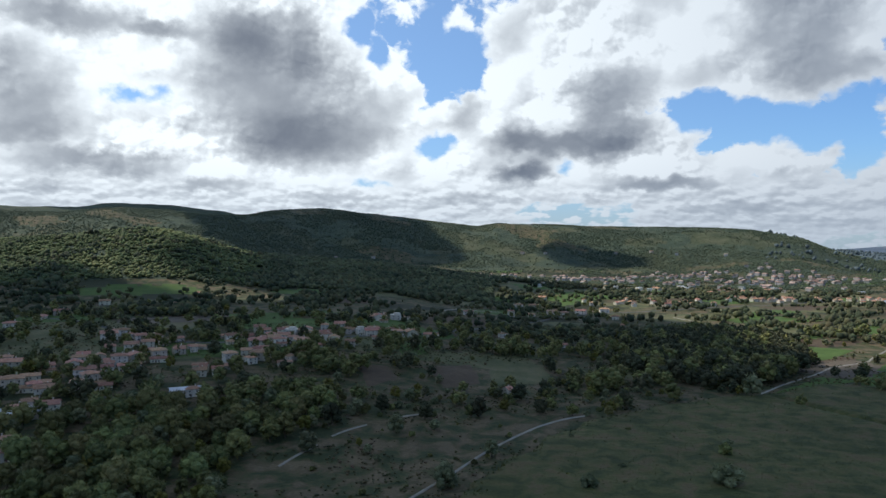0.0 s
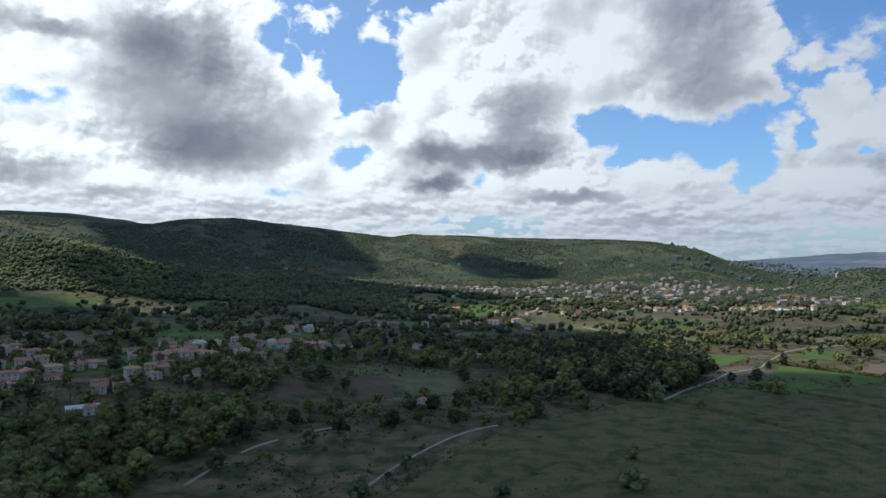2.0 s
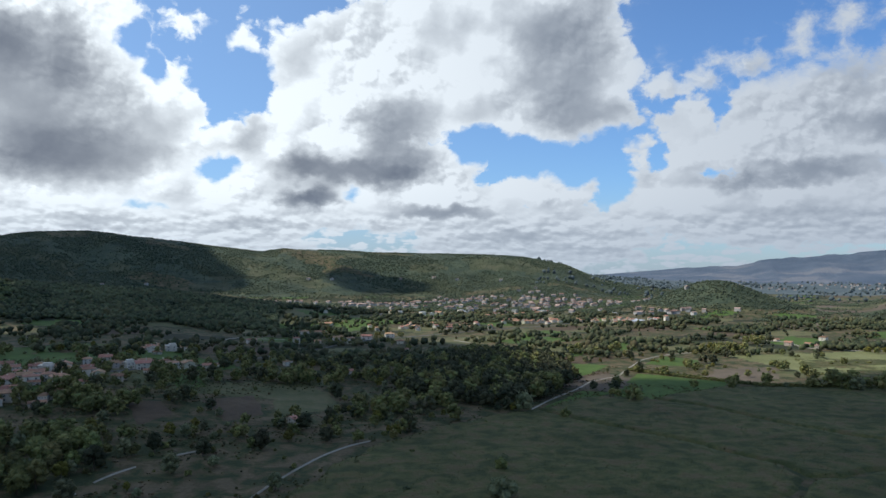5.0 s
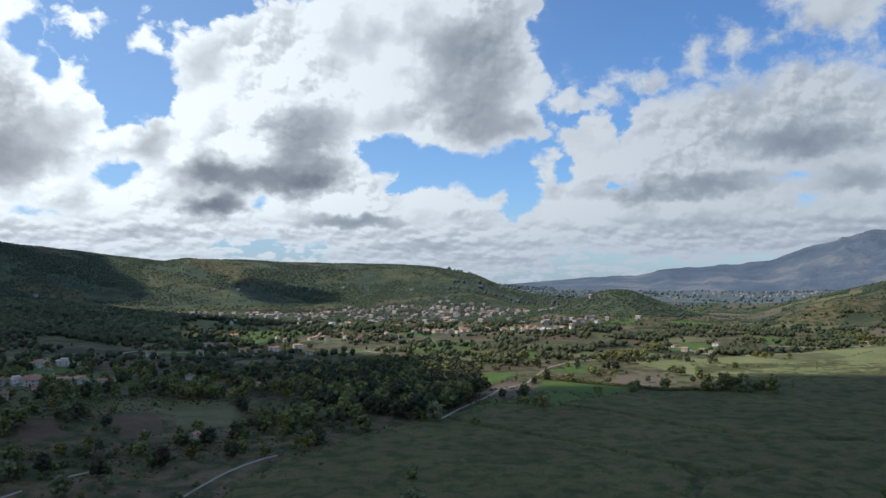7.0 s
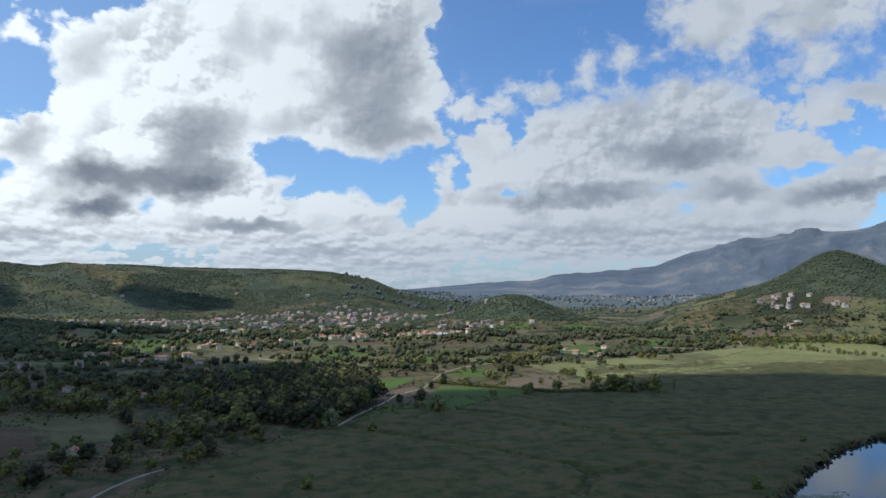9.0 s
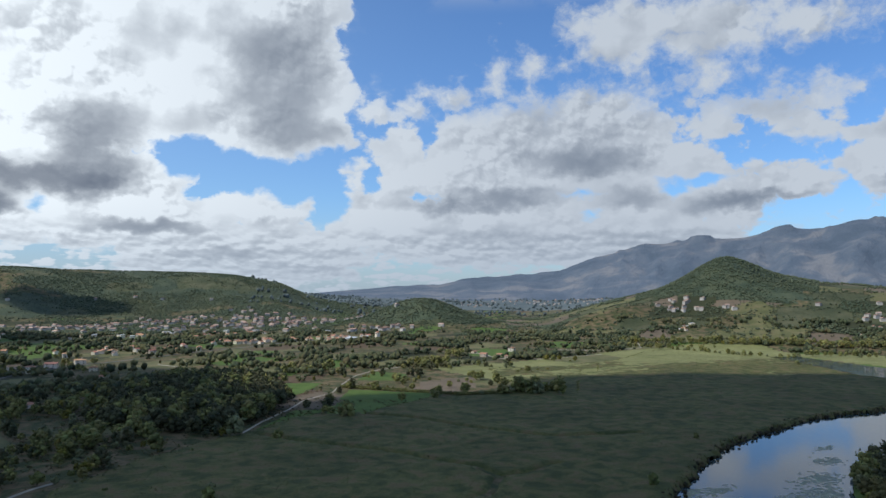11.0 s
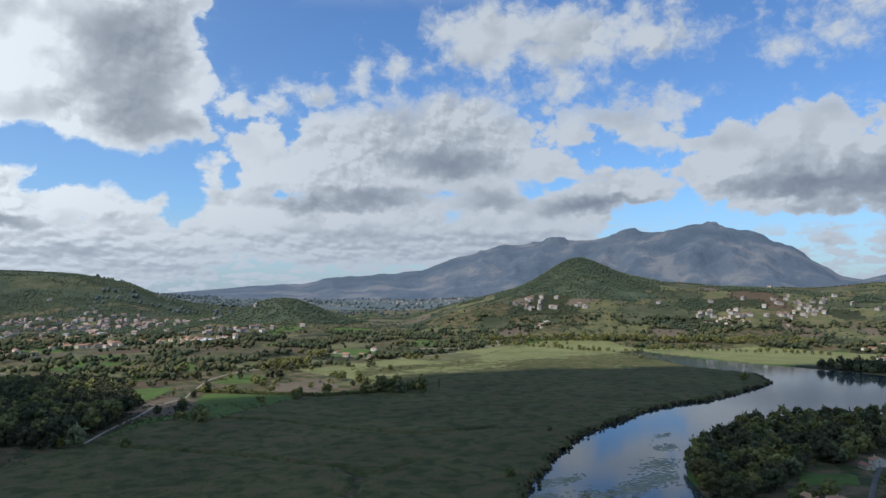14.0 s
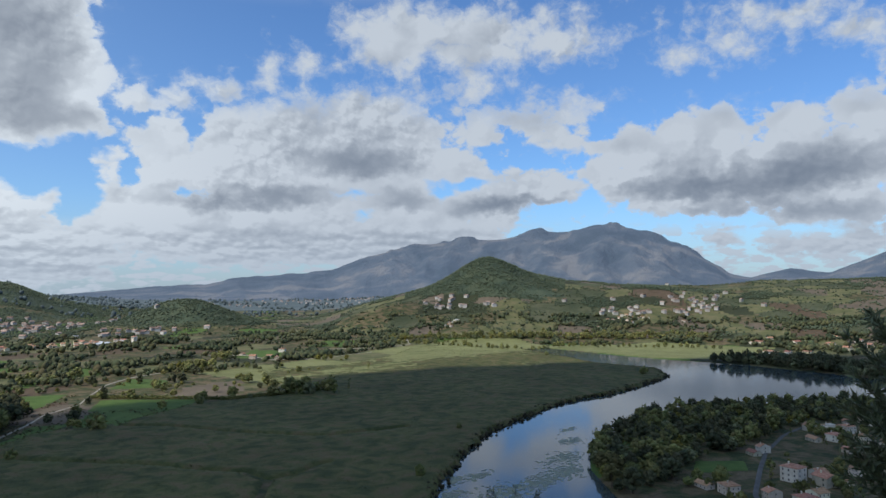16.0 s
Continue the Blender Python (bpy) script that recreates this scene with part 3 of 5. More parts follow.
def land(x, y, z):
    """What each place is used for, and its distance from the plot's edge."""
    r, az = np.hypot(x, y), np.degrees(np.arctan2(x, y))
    own, rim = plots(x + 16 * (fbm(x, y, 24, 3, 43) - 0.5), y + 16 * (fbm(x, y, 24, 3, 44) - 0.5), 78, 46, 24, 61)
    use = np.select([own < 0.16, own < 0.36, own < 0.56, own < 0.59, own < 0.64], [GREEN, WOOD, DRY, STUBBLE, SOIL], MEADOW)
    own2, rim2 = plots(x + 60 * (fbm(x, y, 55, 3, 41) - 0.5), y + 60 * (fbm(x, y, 55, 3, 42) - 0.5), 120, 80, -35, 71)
    slope = np.select([own2 < 0.55, own2 < 0.80, own2 < 0.93], [SLOPE, SCRUB, SLOPE], MEADOW)
    hill = ((z > 13) & (r > 1250) & (az < 45)) | ((z > 24) & (az < 0) & (r > 850))
    knoll = (z > 62 + 40 * (fbm(x, y, 60, 3, 15) - 0.5)) & (az > 54) & (az < 66.5) & (r > 1350) & (r < 1760)
    use, rim = np.where(hill, slope, use), np.where(hill, rim2, rim)
    use = np.where(knoll, SLOPE, use)
    use = np.where(((z > 30) & (az > 47) & (az < 55.5) & (r > 1200) & (r < 1420) & (fbm(x, y, 60, 2, 4) > 0.35)), WOOD, use)
    use = np.where((az > -15) & (az < 4) & (r > 850) & (r < 1350) & (fbm(x, y, 90, 2, 8) > 0.3), WOOD, use)
    east = np.select([own < 0.26, own < 0.42, own < 0.58, own < 0.72, own < 0.78], [DRY, SCRUB, STUBBLE, MEADOW, SOIL], WOOD)
    use = np.where((az > 44) & (r > 1080) & (use != SLOPE), east, use)
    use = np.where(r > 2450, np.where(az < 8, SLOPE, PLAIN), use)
    near = (r < 420) & (x < 170) & (y > 60) & (use != WOOD)
    use = np.where(near, MEADOW, use)
    use = np.where((inside(NORTH_REEDS, x, y) > 0), FLATS, use)
    use = np.where((r < 130) | ((x > 200) & (x < 620) & (y < 110)), MEADOW, use)
    return use, rim


# ---- ground: one sheet to the horizon ----
bearings = np.radians(np.concatenate([np.arange(-44, 96, 0.34), np.arange(96, 316, 3.0)]))
reaches = np.concatenate([[0.01], np.geomspace(0.6, 90, 40)[:-1], np.geomspace(90, 950, 190)[:-1], np.linspace(950, 1900, 150)[:-1], np.geomspace(1900, 4960, 70)])
gx, gy = np.outer(reaches, np.sin(bearings)), np.outer(reaches, np.cos(bearings))
gz = height(gx, gy)
ground = tagged(new("ground", mesh_of("ground", np.stack([gx, gy, gz], -1), grid_faces(len(reaches), len(bearings), True), GROUND, True)),
                "green and brown valley floor rising to wooded hills", "ground", kind="structure")

gc = ground.data
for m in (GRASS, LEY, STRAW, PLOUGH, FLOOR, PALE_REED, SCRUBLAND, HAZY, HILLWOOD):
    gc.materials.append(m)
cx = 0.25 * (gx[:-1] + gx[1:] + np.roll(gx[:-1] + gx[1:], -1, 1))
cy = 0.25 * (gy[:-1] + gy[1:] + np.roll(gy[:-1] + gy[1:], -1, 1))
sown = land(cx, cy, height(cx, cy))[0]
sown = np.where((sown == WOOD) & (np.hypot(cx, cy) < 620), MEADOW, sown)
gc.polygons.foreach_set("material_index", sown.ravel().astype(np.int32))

# ---- lake ----
lx, ly = [p[0] for p in LAKE], [p[1] for p in LAKE]
xs, ys = np.arange(min(lx) - 20, max(lx) + 20, 20), np.arange(min(ly) - 20, max(ly) + 20, 20)
wx, wy = np.meshgrid(xs, ys, indexing="ij")
tagged(new("water", mesh_of("water", np.stack([wx, wy, 0 * wx], -1), grid_faces(*wx.shape), WATER, True)),
       "calm lake water mirroring the clouded sky", "water", kind="structure")

# ---- far mountains ----
MOUNT_AZ = [20, 28.5, 31.9, 36.2, 38.8, 40.6, 44.6, 48.2, 50.4, 53.5, 57.8, 61.6, 64.8, 66.8, 68.7, 70.2, 71.6, 73.5, 75, 76.6, 78.5, 80, 82.6, 85.1, 88.5, 93, 100]
MOUNT_EL = [-0.7, -0.33, -0.02, 0.34, 0.44, 0.85, 1.24, 1.48, 2.55, 3.35, 4.05, 4.12, 4.78, 4.6, 5.2, 5.22, 4.83, 4.1, 3.55, 2.5, 1.13, 0.78, 1.36, 1.12, 2.6, 3.4, 2.0]
mb = np.radians(np.arange(20, 100, 0.2))
mr = np.linspace(3500, 4930, 110)
mx, my = np.outer(mr, np.sin(mb)), np.outer(mr, np.cos(mb))
rise_to = np.interp(np.degrees(mb), MOUNT_AZ, MOUNT_EL)
crest = (EYE + 4750 * np.tan(np.radians(rise_to)))[None, :]
wander = 34 * fbm(mx, my, 700, 3, 55)
spur = 1 - np.abs(2 * fbm(np.degrees(mb)[None, :] * 40 + wander + 0 * mx, mr[:, None] * 0.16 + 0 * mx, 95, 5, 51) - 1) - 0.62
u = np.clip((mr[:, None] - 3550 - 300 * spur) / 1200, 0, 1)
mz = 20 + (crest - 20) * (u ** 1.25 + 1.9 * spur * u * (1 - u)) * (1 - 0.6 * np.clip((mr[:, None] - 4750) / 200, 0, 1))
tagged(new("far_mountain", mesh_of("far_mountain", np.stack([mx, my, mz], -1), grid_faces(*mx.shape), HAZED_MOUNTAIN, True)),
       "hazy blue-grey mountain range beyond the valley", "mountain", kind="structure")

# ---- reed marsh ----
MARSH = LAKE[:15] + [(846, 470), (866, 536), (762, 545), (652, 500), (563, 492), (480, 520), (430, 450), (415, 378), (349, 396), (317, 408), (246, 383),
                     (210, 399), (173, 371), (139, 360), (108, 344), (66, 312), (44, 288), (24, 256), (8, 226), (-4, 196), (20, 120), (110, 80), (140, 115), (190, 140)]
DITCHES = [[(168, 362), (177, 335), (197, 292), (205, 263), (211, 239), (210, 221), (226, 218), (244, 219)], [(246, 380), (261, 355), (272, 297), (290, 259), (330, 240)],
           [(210, 221), (190, 205), (150, 190)]]


def along(line, x, y):
    """Distance of each place from an open line."""
    near = np.full(np.shape(x), 1e9)
    for (x0, y0), (x1, y1) in zip(line, line[1:]):
        dx, dy = x1 - x0, y1 - y0
        u = np.clip(((x - x0) * dx + (y - y0) * dy) / (dx * dx + dy * dy), 0, 1)
        near = np.minimum(near, np.hypot(x - x0 - u * dx, y - y0 - u * dy))
    return near


def reed_top(x, y, depth):
    z = 1.5 + 0.55 * fbm(x * 0.7, y, 14, 3, 12) + 0.5 * fbm(x * 0.8, y, 3.5, 2, 13)
    for line in DITCHES:
        z = z - 2.0 * step(3.2, 0.8, along(line, x + 5 * (fbm(x, y, 22, 2, 2) - 0.5), y + 5 * (fbm(x, y, 22, 2, 3) - 0.5)))
    return np.where(depth < 0.6, -0.3, z)


bx, by = np.meshgrid(np.arange(-10, 872, 2.0), np.arange(70, 550, 2.0), indexing="ij")
ragged = inside(MARSH, bx, by) + 7 * (fbm(bx, by, 11, 3, 14) - 0.5)
rows, cols = bx.shape
quads = grid_faces(rows, cols)
keep = (ragged.ravel()[quads] > -1.5).all(1)
used, quads = np.unique(quads[keep], return_inverse=True)
spots = np.stack([bx, by, reed_top(bx, by, ragged)], -1).reshape(-1, 3)[used]
quads = quads.reshape(-1, 4)
bed = mesh_of("reed_bed", spots, quads, REED, True)
bed.materials.append(PALE_REED)   # paler reeds in streaks towards the north: sunlight put into their tone
mid_x, mid_y = spots[quads, 0].mean(1), spots[quads, 1].mean(1)
sunlit_streaks = 0.0055 * (mid_y + 0.25 * mid_x - 600) + 1.6 * (fbm(mid_x * 0.4, mid_y, 30, 4, 16) - 0.5) + 0.8 * (fbm(mid_x, mid_y, 6, 2, 17) - 0.5)
bed.polygons.foreach_set("material_index", (sunlit_streaks > 0.0).astype(np.int32))
tagged(new("reed_bed", bed), "wide dull green reed bed beside the lake", "reeds", kind="stuff")

# loose blades standing proud of the reed bed
rng = np.random.default_rng(7)
tx, ty = rng.uniform(0, 868, 90000), rng.uniform(72, 546, 90000)
depth = inside(MARSH, tx, ty) + 7 * (fbm(tx, ty, 11, 3, 14) - 0.5)
want = (depth > 0.3) & ((rng.random(90000) < 0.16 + 0.45 * (np.hypot(tx, ty) < 420) * fbm(tx, ty, 20, 2, 15)) | (depth < 4))
tx, ty, depth = tx[want], ty[want], depth[want]
tz = np.maximum(reed_top(tx, ty, depth), 0.2)
blades = 5
ang = rng.uniform(0, 2 * np.pi, (len(tx), blades))
tall = rng.uniform(0.1, 0.55, (len(tx), blades)) * (1 + (depth < 4)[:, None] * 0.8)
base = np.stack([tx, ty, tz - 0.7], -1)[:, None, None, :]
spread = rng.uniform(0.15, 0.7, (len(tx), blades))
tri = np.zeros((len(tx), blades, 3, 3))
tri[..., 0, 0], tri[..., 0, 1] = np.cos(ang + 0.5) * 0.35, np.sin(ang + 0.5) * 0.35
tri[..., 1, 0], tri[..., 1, 1] = np.cos(ang - 0.5) * 0.35, np.sin(ang - 0.5) * 0.35
tri[..., 2, 0], tri[..., 2, 1], tri[..., 2, 2] = np.cos(ang) * spread, np.sin(ang) * spread, 0.7 + tall
verts = (base + tri).reshape(-1, 3)
tagged(new("reed_blades", mesh_of("reed_blades", verts, np.arange(len(verts)).reshape(-1, 3), TUFT)), "loose dry reed blades over the marsh", "reeds", kind="stuff")


# ---- tracks and plots laid over the ground ----
def ribbon(name, line, width, material, label, lift=0.12, category="track", wobble=0.4):
    pts = []
    for (x0, y0), (x1, y1) in zip(line, line[1:]):
        n = max(2, int(math.hypot(x1 - x0, y1 - y0) / 3))
        pts += [(x0 + (x1 - x0) * k / n, y0 + (y1 - y0) * k / n) for k in range(n)]
    pts = np.array(pts + [line[-1]], float)
    for _ in range(4):
        pts[1:-1] = 0.25 * pts[:-2] + 0.5 * pts[1:-1] + 0.25 * pts[2:]
    d = np.gradient(pts, axis=0)
    d /= np.linalg.norm(d, axis=1)[:, None]
    side = np.stack([d[:, 1], -d[:, 0]], 1)
    half = width * 0.5 * (1 + wobble * (fbm(pts[:, 0], pts[:, 1], 6, 2, 18) - 0.5))
    lanes = []
    for f in (-1, -0.33, 0.33, 1):
        q = pts + side * (f * half)[:, None]
        lanes.append(np.stack([q[:, 0], q[:, 1], height(q[:, 0], q[:, 1]) + (lift if abs(f) < 1 else -0.1)], -1))
    return tagged(new(name, mesh_of(name, np.stack(lanes, 1), grid_faces(len(pts), 4), material, True)), label, category, kind="structure")


ribbon("track", [(-12, 212), (-7, 221), (2, 237), (14, 261), (26, 281), (40, 302), (54, 317), (64, 322)], 1.0, TRACK, "pale gravel farm track through rough meadow", 0.5)
ribbon("track", [(-56, 246), (-52, 258), (-47, 270)], 1.4, TRACK, "short pale stretch of track", 0.4)
ribbon("track", [(-43, 280), (-39, 288), (-31, 296)], 1.1, TRACK, "short pale stretch of track", 0.4)
ribbon("track", [(-22, 306), (-13, 313), (-6, 317)], 1.1, TRACK, "narrow pale track past bushes", 0.4)
ribbon("track", [(163, 371), (187, 397), (223, 430), (245, 455), (279, 474), (297, 497), (346, 552), (385, 579), (425, 590)], 1.8, TRACK, "pale winding gravel track between fields", 0.35)
ribbon("track", [(236, 738), (243, 708), (248, 645), (256, 612)], 2.6, TRACK, "straight pale track across sunny fields", 0.3)
ribbon("track", [(-17, 600), (-9, 690), (13, 750), (60, 760)], 2.8, TRACK, "pale track below the dark wood", 0.3)
ribbon("track", [(560, 690), (590, 655), (566, 596), (600, 560), (700, 560)], 3.5, TRACK, "pale lane beside the farm", 0.3)
ribbon("track", [(700, 640), (759, 590), (823, 590), (880, 640)], 3.0, TRACK, "pale lane along the poplar row", 0.3)
ribbon("road", [(262, 38), (291, 52), (339, 58), (372, 61), (420, 60), (470, 50)], 2.4, ASPHALT, "grey asphalt lane past the lakeside houses", 0.25, "road", 0.0)
ribbon("road", [(-330, 560), (-250, 520), (-190, 440), (-140, 440), (-60, 470), (-20, 510), (60, 640), (120, 745), (190, 790), (330, 860), (480, 930), (640, 960)], 4.5, ASPHALT,
       "grey road through the villages", 0.3, "road", 0.0)


def plot(corners, material, label, lift=0.2, rows=16):
    """A field with four corners, laid over the ground."""
    (ax, ay), (bx_, by_), (cx_, cy_), (dx_, dy_) = corners
    u, v = np.meshgrid(np.linspace(0, 1, rows), np.linspace(0, 1, rows), indexing="ij")
    x = ax * (1 - u) * (1 - v) + bx_ * u * (1 - v) + cx_ * u * v + dx_ * (1 - u) * v
    y = ay * (1 - u) * (1 - v) + by_ * u * (1 - v) + cy_ * u * v + dy_ * (1 - u) * v
    x, y = x + 3 * (fbm(x, y, 9, 2, 31) - 0.5), y + 3 * (fbm(x, y, 9, 2, 32) - 0.5)
    edge = (u < 0.01) | (u > 0.99) | (v < 0.01) | (v > 0.99)
    z = height(x, y) + np.where(edge, -0.15, lift)
    return tagged(new("field", mesh_of("field", np.stack([x, y, z], -1), grid_faces(rows, rows), material, True)), label, "field", kind="structure")


plot([(264, 444), (299, 484), (340, 425), (312, 402)], GRASS, "bright green crop field beside the reed bed")
plot([(234, 468), (262, 487), (305, 530), (262, 560)], GRASS, "green meadow beside the winding track")
plot([(332, 528), (386, 576), (396, 540), (365, 500)], GRASS, "small sunlit green pasture")
plot([(170, 372), (222, 424), (240, 410), (196, 385)], GRASS, "narrow green verge between track and reeds")
plot([(-47, 400), (-29, 400), (-23, 372), (-36, 352)], PLOUGH, "brown ploughed plot below the village")
plot([(-12, 408), (18, 430), (21, 380), (2, 362)], PLOUGH, "brown ploughed plot with a grassy edge")
plot([(27, 438), (63, 452), (63, 398), (25, 378)], LEY, "pale green mown meadow")
plot([(-34, 470), (-12, 478), (-8, 440), (-24, 430)], GRASS, "small striped orchard plot")
plot([(36, 505), (66, 512), (64, 470), (38, 466)], LEY, "grey-green orchard plot")
plot([(336, 86), (348, 66), (331, 61), (313, 80)], GRASS, "green garden plot by the lakeside lane")
plot([(130, 640), (190, 660), (200, 590), (140, 585)], LEY, "sunlit pale meadow")
plot([(260, 640), (300, 690), (345, 640), (300, 600)], LEY, "sunlit yellow-green meadow")
plot([(420, 650), (520, 640), (540, 560), (450, 560)], LEY, "sunlit dry pasture")
plot([(600, 590), (700, 560), (690, 505), (590, 500)], LEY, "sunlit dry pasture near the reeds")


# ---- clouds overhead: the broken cumulus that shades the valley ----
def icosphere(level):
    bm = bmesh.new()
    bmesh.ops.create_icosphere(bm, subdivisions=level, radius=1)
    bm.verts.ensure_lookup_table()
    v = np.array([p.co[:] for p in bm.verts])
    f = np.array([[p.index for p in face.verts] for face in bm.faces])
    bm.free()
    return v, f


ICO1, ICO2, ICO4 = icosphere(1), icosphere(2), icosphere(4)


def overhead_cloud(x, y, wide, deep, seed):
    v, f = ICO4
    lump = fbm(v[:, 0] * 3 + v[:, 2] * 2 + seed, v[:, 1] * 3 - v[:, 2] * 2, 0.8, 4, seed)
    q = v * (0.75 + 0.5 * lump)[:, None] * (wide, deep, 130)
    q[:, 2] = np.where(q[:, 2] < 0, q[:, 2] * 0.3, q[:, 2])
    ob = new("cloud", mesh_of("cloud", q, f, CLOUDY, True))
    ob.location = (x, y, 2000)
    return tagged(ob, "white heaped cumulus cloud with a flat base", "cloud", "cumulus clouds over the valley")


for k, (x, y, wide, deep) in enumerate([(-1625, 764, 400, 265), (-1320, 779, 250, 215), (-2104, 1046, 430, 270), (-1825, 1726, 260, 165), (-2025, 2614, 310, 400), (-1375, 2444, 95, 120), (-2895, 3400, 560, 230), (-2005, 2077, 240, 190), (-1865, 1457, 170, 140), (-1325, 594, 260, 130), (-1875, 454, 300, 200), (-1739, 1186, 195, 235), (-994, 640, 120, 150)]):
    overhead_cloud(x, y, wide, deep, 40 + k)


# ---- trees ----
def tube(points, radii, sides=6):
    points = np.asarray(points, float)
    rings = []
    for k, (p, r) in enumerate(zip(points, radii)):
        d = points[min(k + 1, len(points) - 1)] - points[max(k - 1, 0)]
        d /= np.linalg.norm(d)
        a = np.cross(d, (0.3, 0.9, 0.1))
        a /= np.linalg.norm(a)
        b = np.cross(d, a)
        t = np.linspace(0, 2 * np.pi, sides, endpoint=False)
        rings.append(p + r * (np.outer(np.cos(t), a) + np.outer(np.sin(t), b)))
    return np.concatenate(rings), grid_faces(len(points), sides, True)


def join(pieces):
    verts, faces, base = [], [], 0
    for v, f in pieces:
        verts.append(v)
        faces.append(f + base)
        base += len(v)
    return np.concatenate(verts), np.concatenate(faces)


def trunk_mesh(tall, thick, rnd, crown):
    pieces = [tube([(0, 0, -0.6), (0.02 * tall, 0, tall * 0.35), (0, 0.02 * tall, tall * 0.8)], (thick, thick * 0.75, thick * 0.25))]
    for k in range(4):
        a, h = rnd.uniform(0, 6.28), tall * rnd.uniform(0.25, 0.5)
        out = crown * rnd.uniform(0.25, 0.42)
        pieces.append(tube([(0, 0, h), (out * 0.5 * math.cos(a), out * 0.5 * math.sin(a), h + tall * 0.12), (out * math.cos(a), out * math.sin(a), h + tall * 0.3)],
                           (thick * 0.5, thick * 0.35, thick * 0.1), 5))
    return pieces


def crown_arrays(tall, wide, low, lumps, rnd, shape="round", sprays=760, ball=None, leaf=1.0):
    """A crown of overlapping ragged clumps with loose sprays of leaves at its rim."""
    v0, f0 = ball or ICO2
    pieces, tips = [], []
    for k in range(lumps):
        u = (k + 0.5) / lumps
        z = low + (tall - low) * (0.12 + 0.8 * u)
        if shape == "cone":
            reach = 0.42 * wide * (1.0 - u) ** 0.8
        elif shape == "column":
            reach = 0.22 * wide
        else:
            reach = 0.36 * wide * math.sqrt(max(0.0, 1 - (1.9 * u - 0.85) ** 2))
        a = k * 2.4 + rnd.uniform(-0.5, 0.5)
        c = np.array([reach * math.cos(a), reach * math.sin(a), z])
        r = wide * rnd.uniform(0.15, 0.26) * (0.7 if shape != "round" else 1.0)
        s = rnd.uniform(0, 50)
        bump = fbm(v0[:, 0] * 2 + s, v0[:, 1] * 2 + v0[:, 2] * 1.7, 0.7, 3, 3)
        q = v0 * ((0.50 + 0.95 * bump)[:, None] * r * np.array([1, 1, 0.85 if shape == "round" else 1.35]))
        pieces.append((c + q, f0))
        for _ in range(sprays // lumps):
            d = np.array([rnd.gauss(0, 1), rnd.gauss(0, 1), rnd.gauss(0.2, 1)])
            d /= np.linalg.norm(d)
            o = c + d * r * rnd.uniform(0.80, 1.18) * np.array([1, 1, 0.9])
            e = np.array([rnd.gauss(0, 1), rnd.gauss(0, 1), rnd.gauss(0, 1)])
            e = np.cross(d, e)
            e /= np.linalg.norm(e)
            d = d * 0.6 + np.array([rnd.gauss(0, 0.5), rnd.gauss(0, 0.5), rnd.gauss(0.15, 0.4)])
            w = rnd.uniform(0.022, 0.056) * wide * leaf
            tips.append(np.array([o - e * w, o + e * w, o + d * w * 2.2 + e * w * 0.3]))
    if tips:
        t = np.concatenate(tips)
        pieces.append((t, np.arange(len(t)).reshape(-1, 3)))
    return join(pieces)


def tree_kind(label, category, tall, wide, low, lumps, material, shape, seed):
    rnd = random.Random(seed)
    root = tagged(new(category.replace(" ", "_")), label, category)
    v, f = join(trunk_mesh(tall, 0.03 * tall + 0.05, rnd, wide))
    part("trunk", mesh_of("trunk", v, f, BARK), BARK, root)
    v, f = crown_arrays(tall, wide, low, lumps, rnd, shape)
    part("crown", mesh_of("crown", v, f, material), material, root)
    return root


KINDS = {
    "oak": ("broad dark green deciduous tree in full leaf", "tree", 9.0, 8.5, 1.6, 12, 0, "round", 1),
    "elm": ("tall green deciduous tree with a domed crown", "tree", 11.0, 8.0, 2.0, 13, 0, "round", 2),
    "alder": ("rounded green tree with dense leaves", "tree", 7.0, 6.2, 1.0, 10, 0, "round", 3),
    "maple": ("uneven green tree among the woods", "tree", 10.0, 7.0, 1.8, 11, 0, "round", 4),
    "willow": ("pale grey-green willow with a rounded crown", "tree", 6.5, 6.0, 0.7, 11, 1, "round", 5),
    "gold": ("rounded tree with leaves turning yellow", "tree", 6.5, 5.5, 1.0, 10, 2, "round", 6),
    "holm": ("dark green rounded tree in a crowded wood", "tree", 9.0, 8.0, 1.0, 12, 3, "round", 12),
    "ash": ("tall dark green tree with a ragged crown", "tree", 11.0, 7.5, 1.4, 12, 3, "round", 13),
    "poplar": ("slender upright green poplar tree", "tree", 13.0, 4.2, 1.0, 10, 0, "column", 7),
    "cypress": ("dark narrow evergreen conifer tree", "tree", 9.0, 4.0, 0.5, 9, 0, "cone", 8),
    "bush": ("low rounded green bush", "bush", 2.6, 3.6, 0.1, 8, 0, "round", 9),
    "sallow": ("low grey-green willow bush", "bush", 3.0, 4.2, 0.1, 8, 1, "round", 10),
}
ASKED = []


def plant(key, x, y, size=1.0, group=""):
    ASKED.append((key, float(x), float(y), size, group))


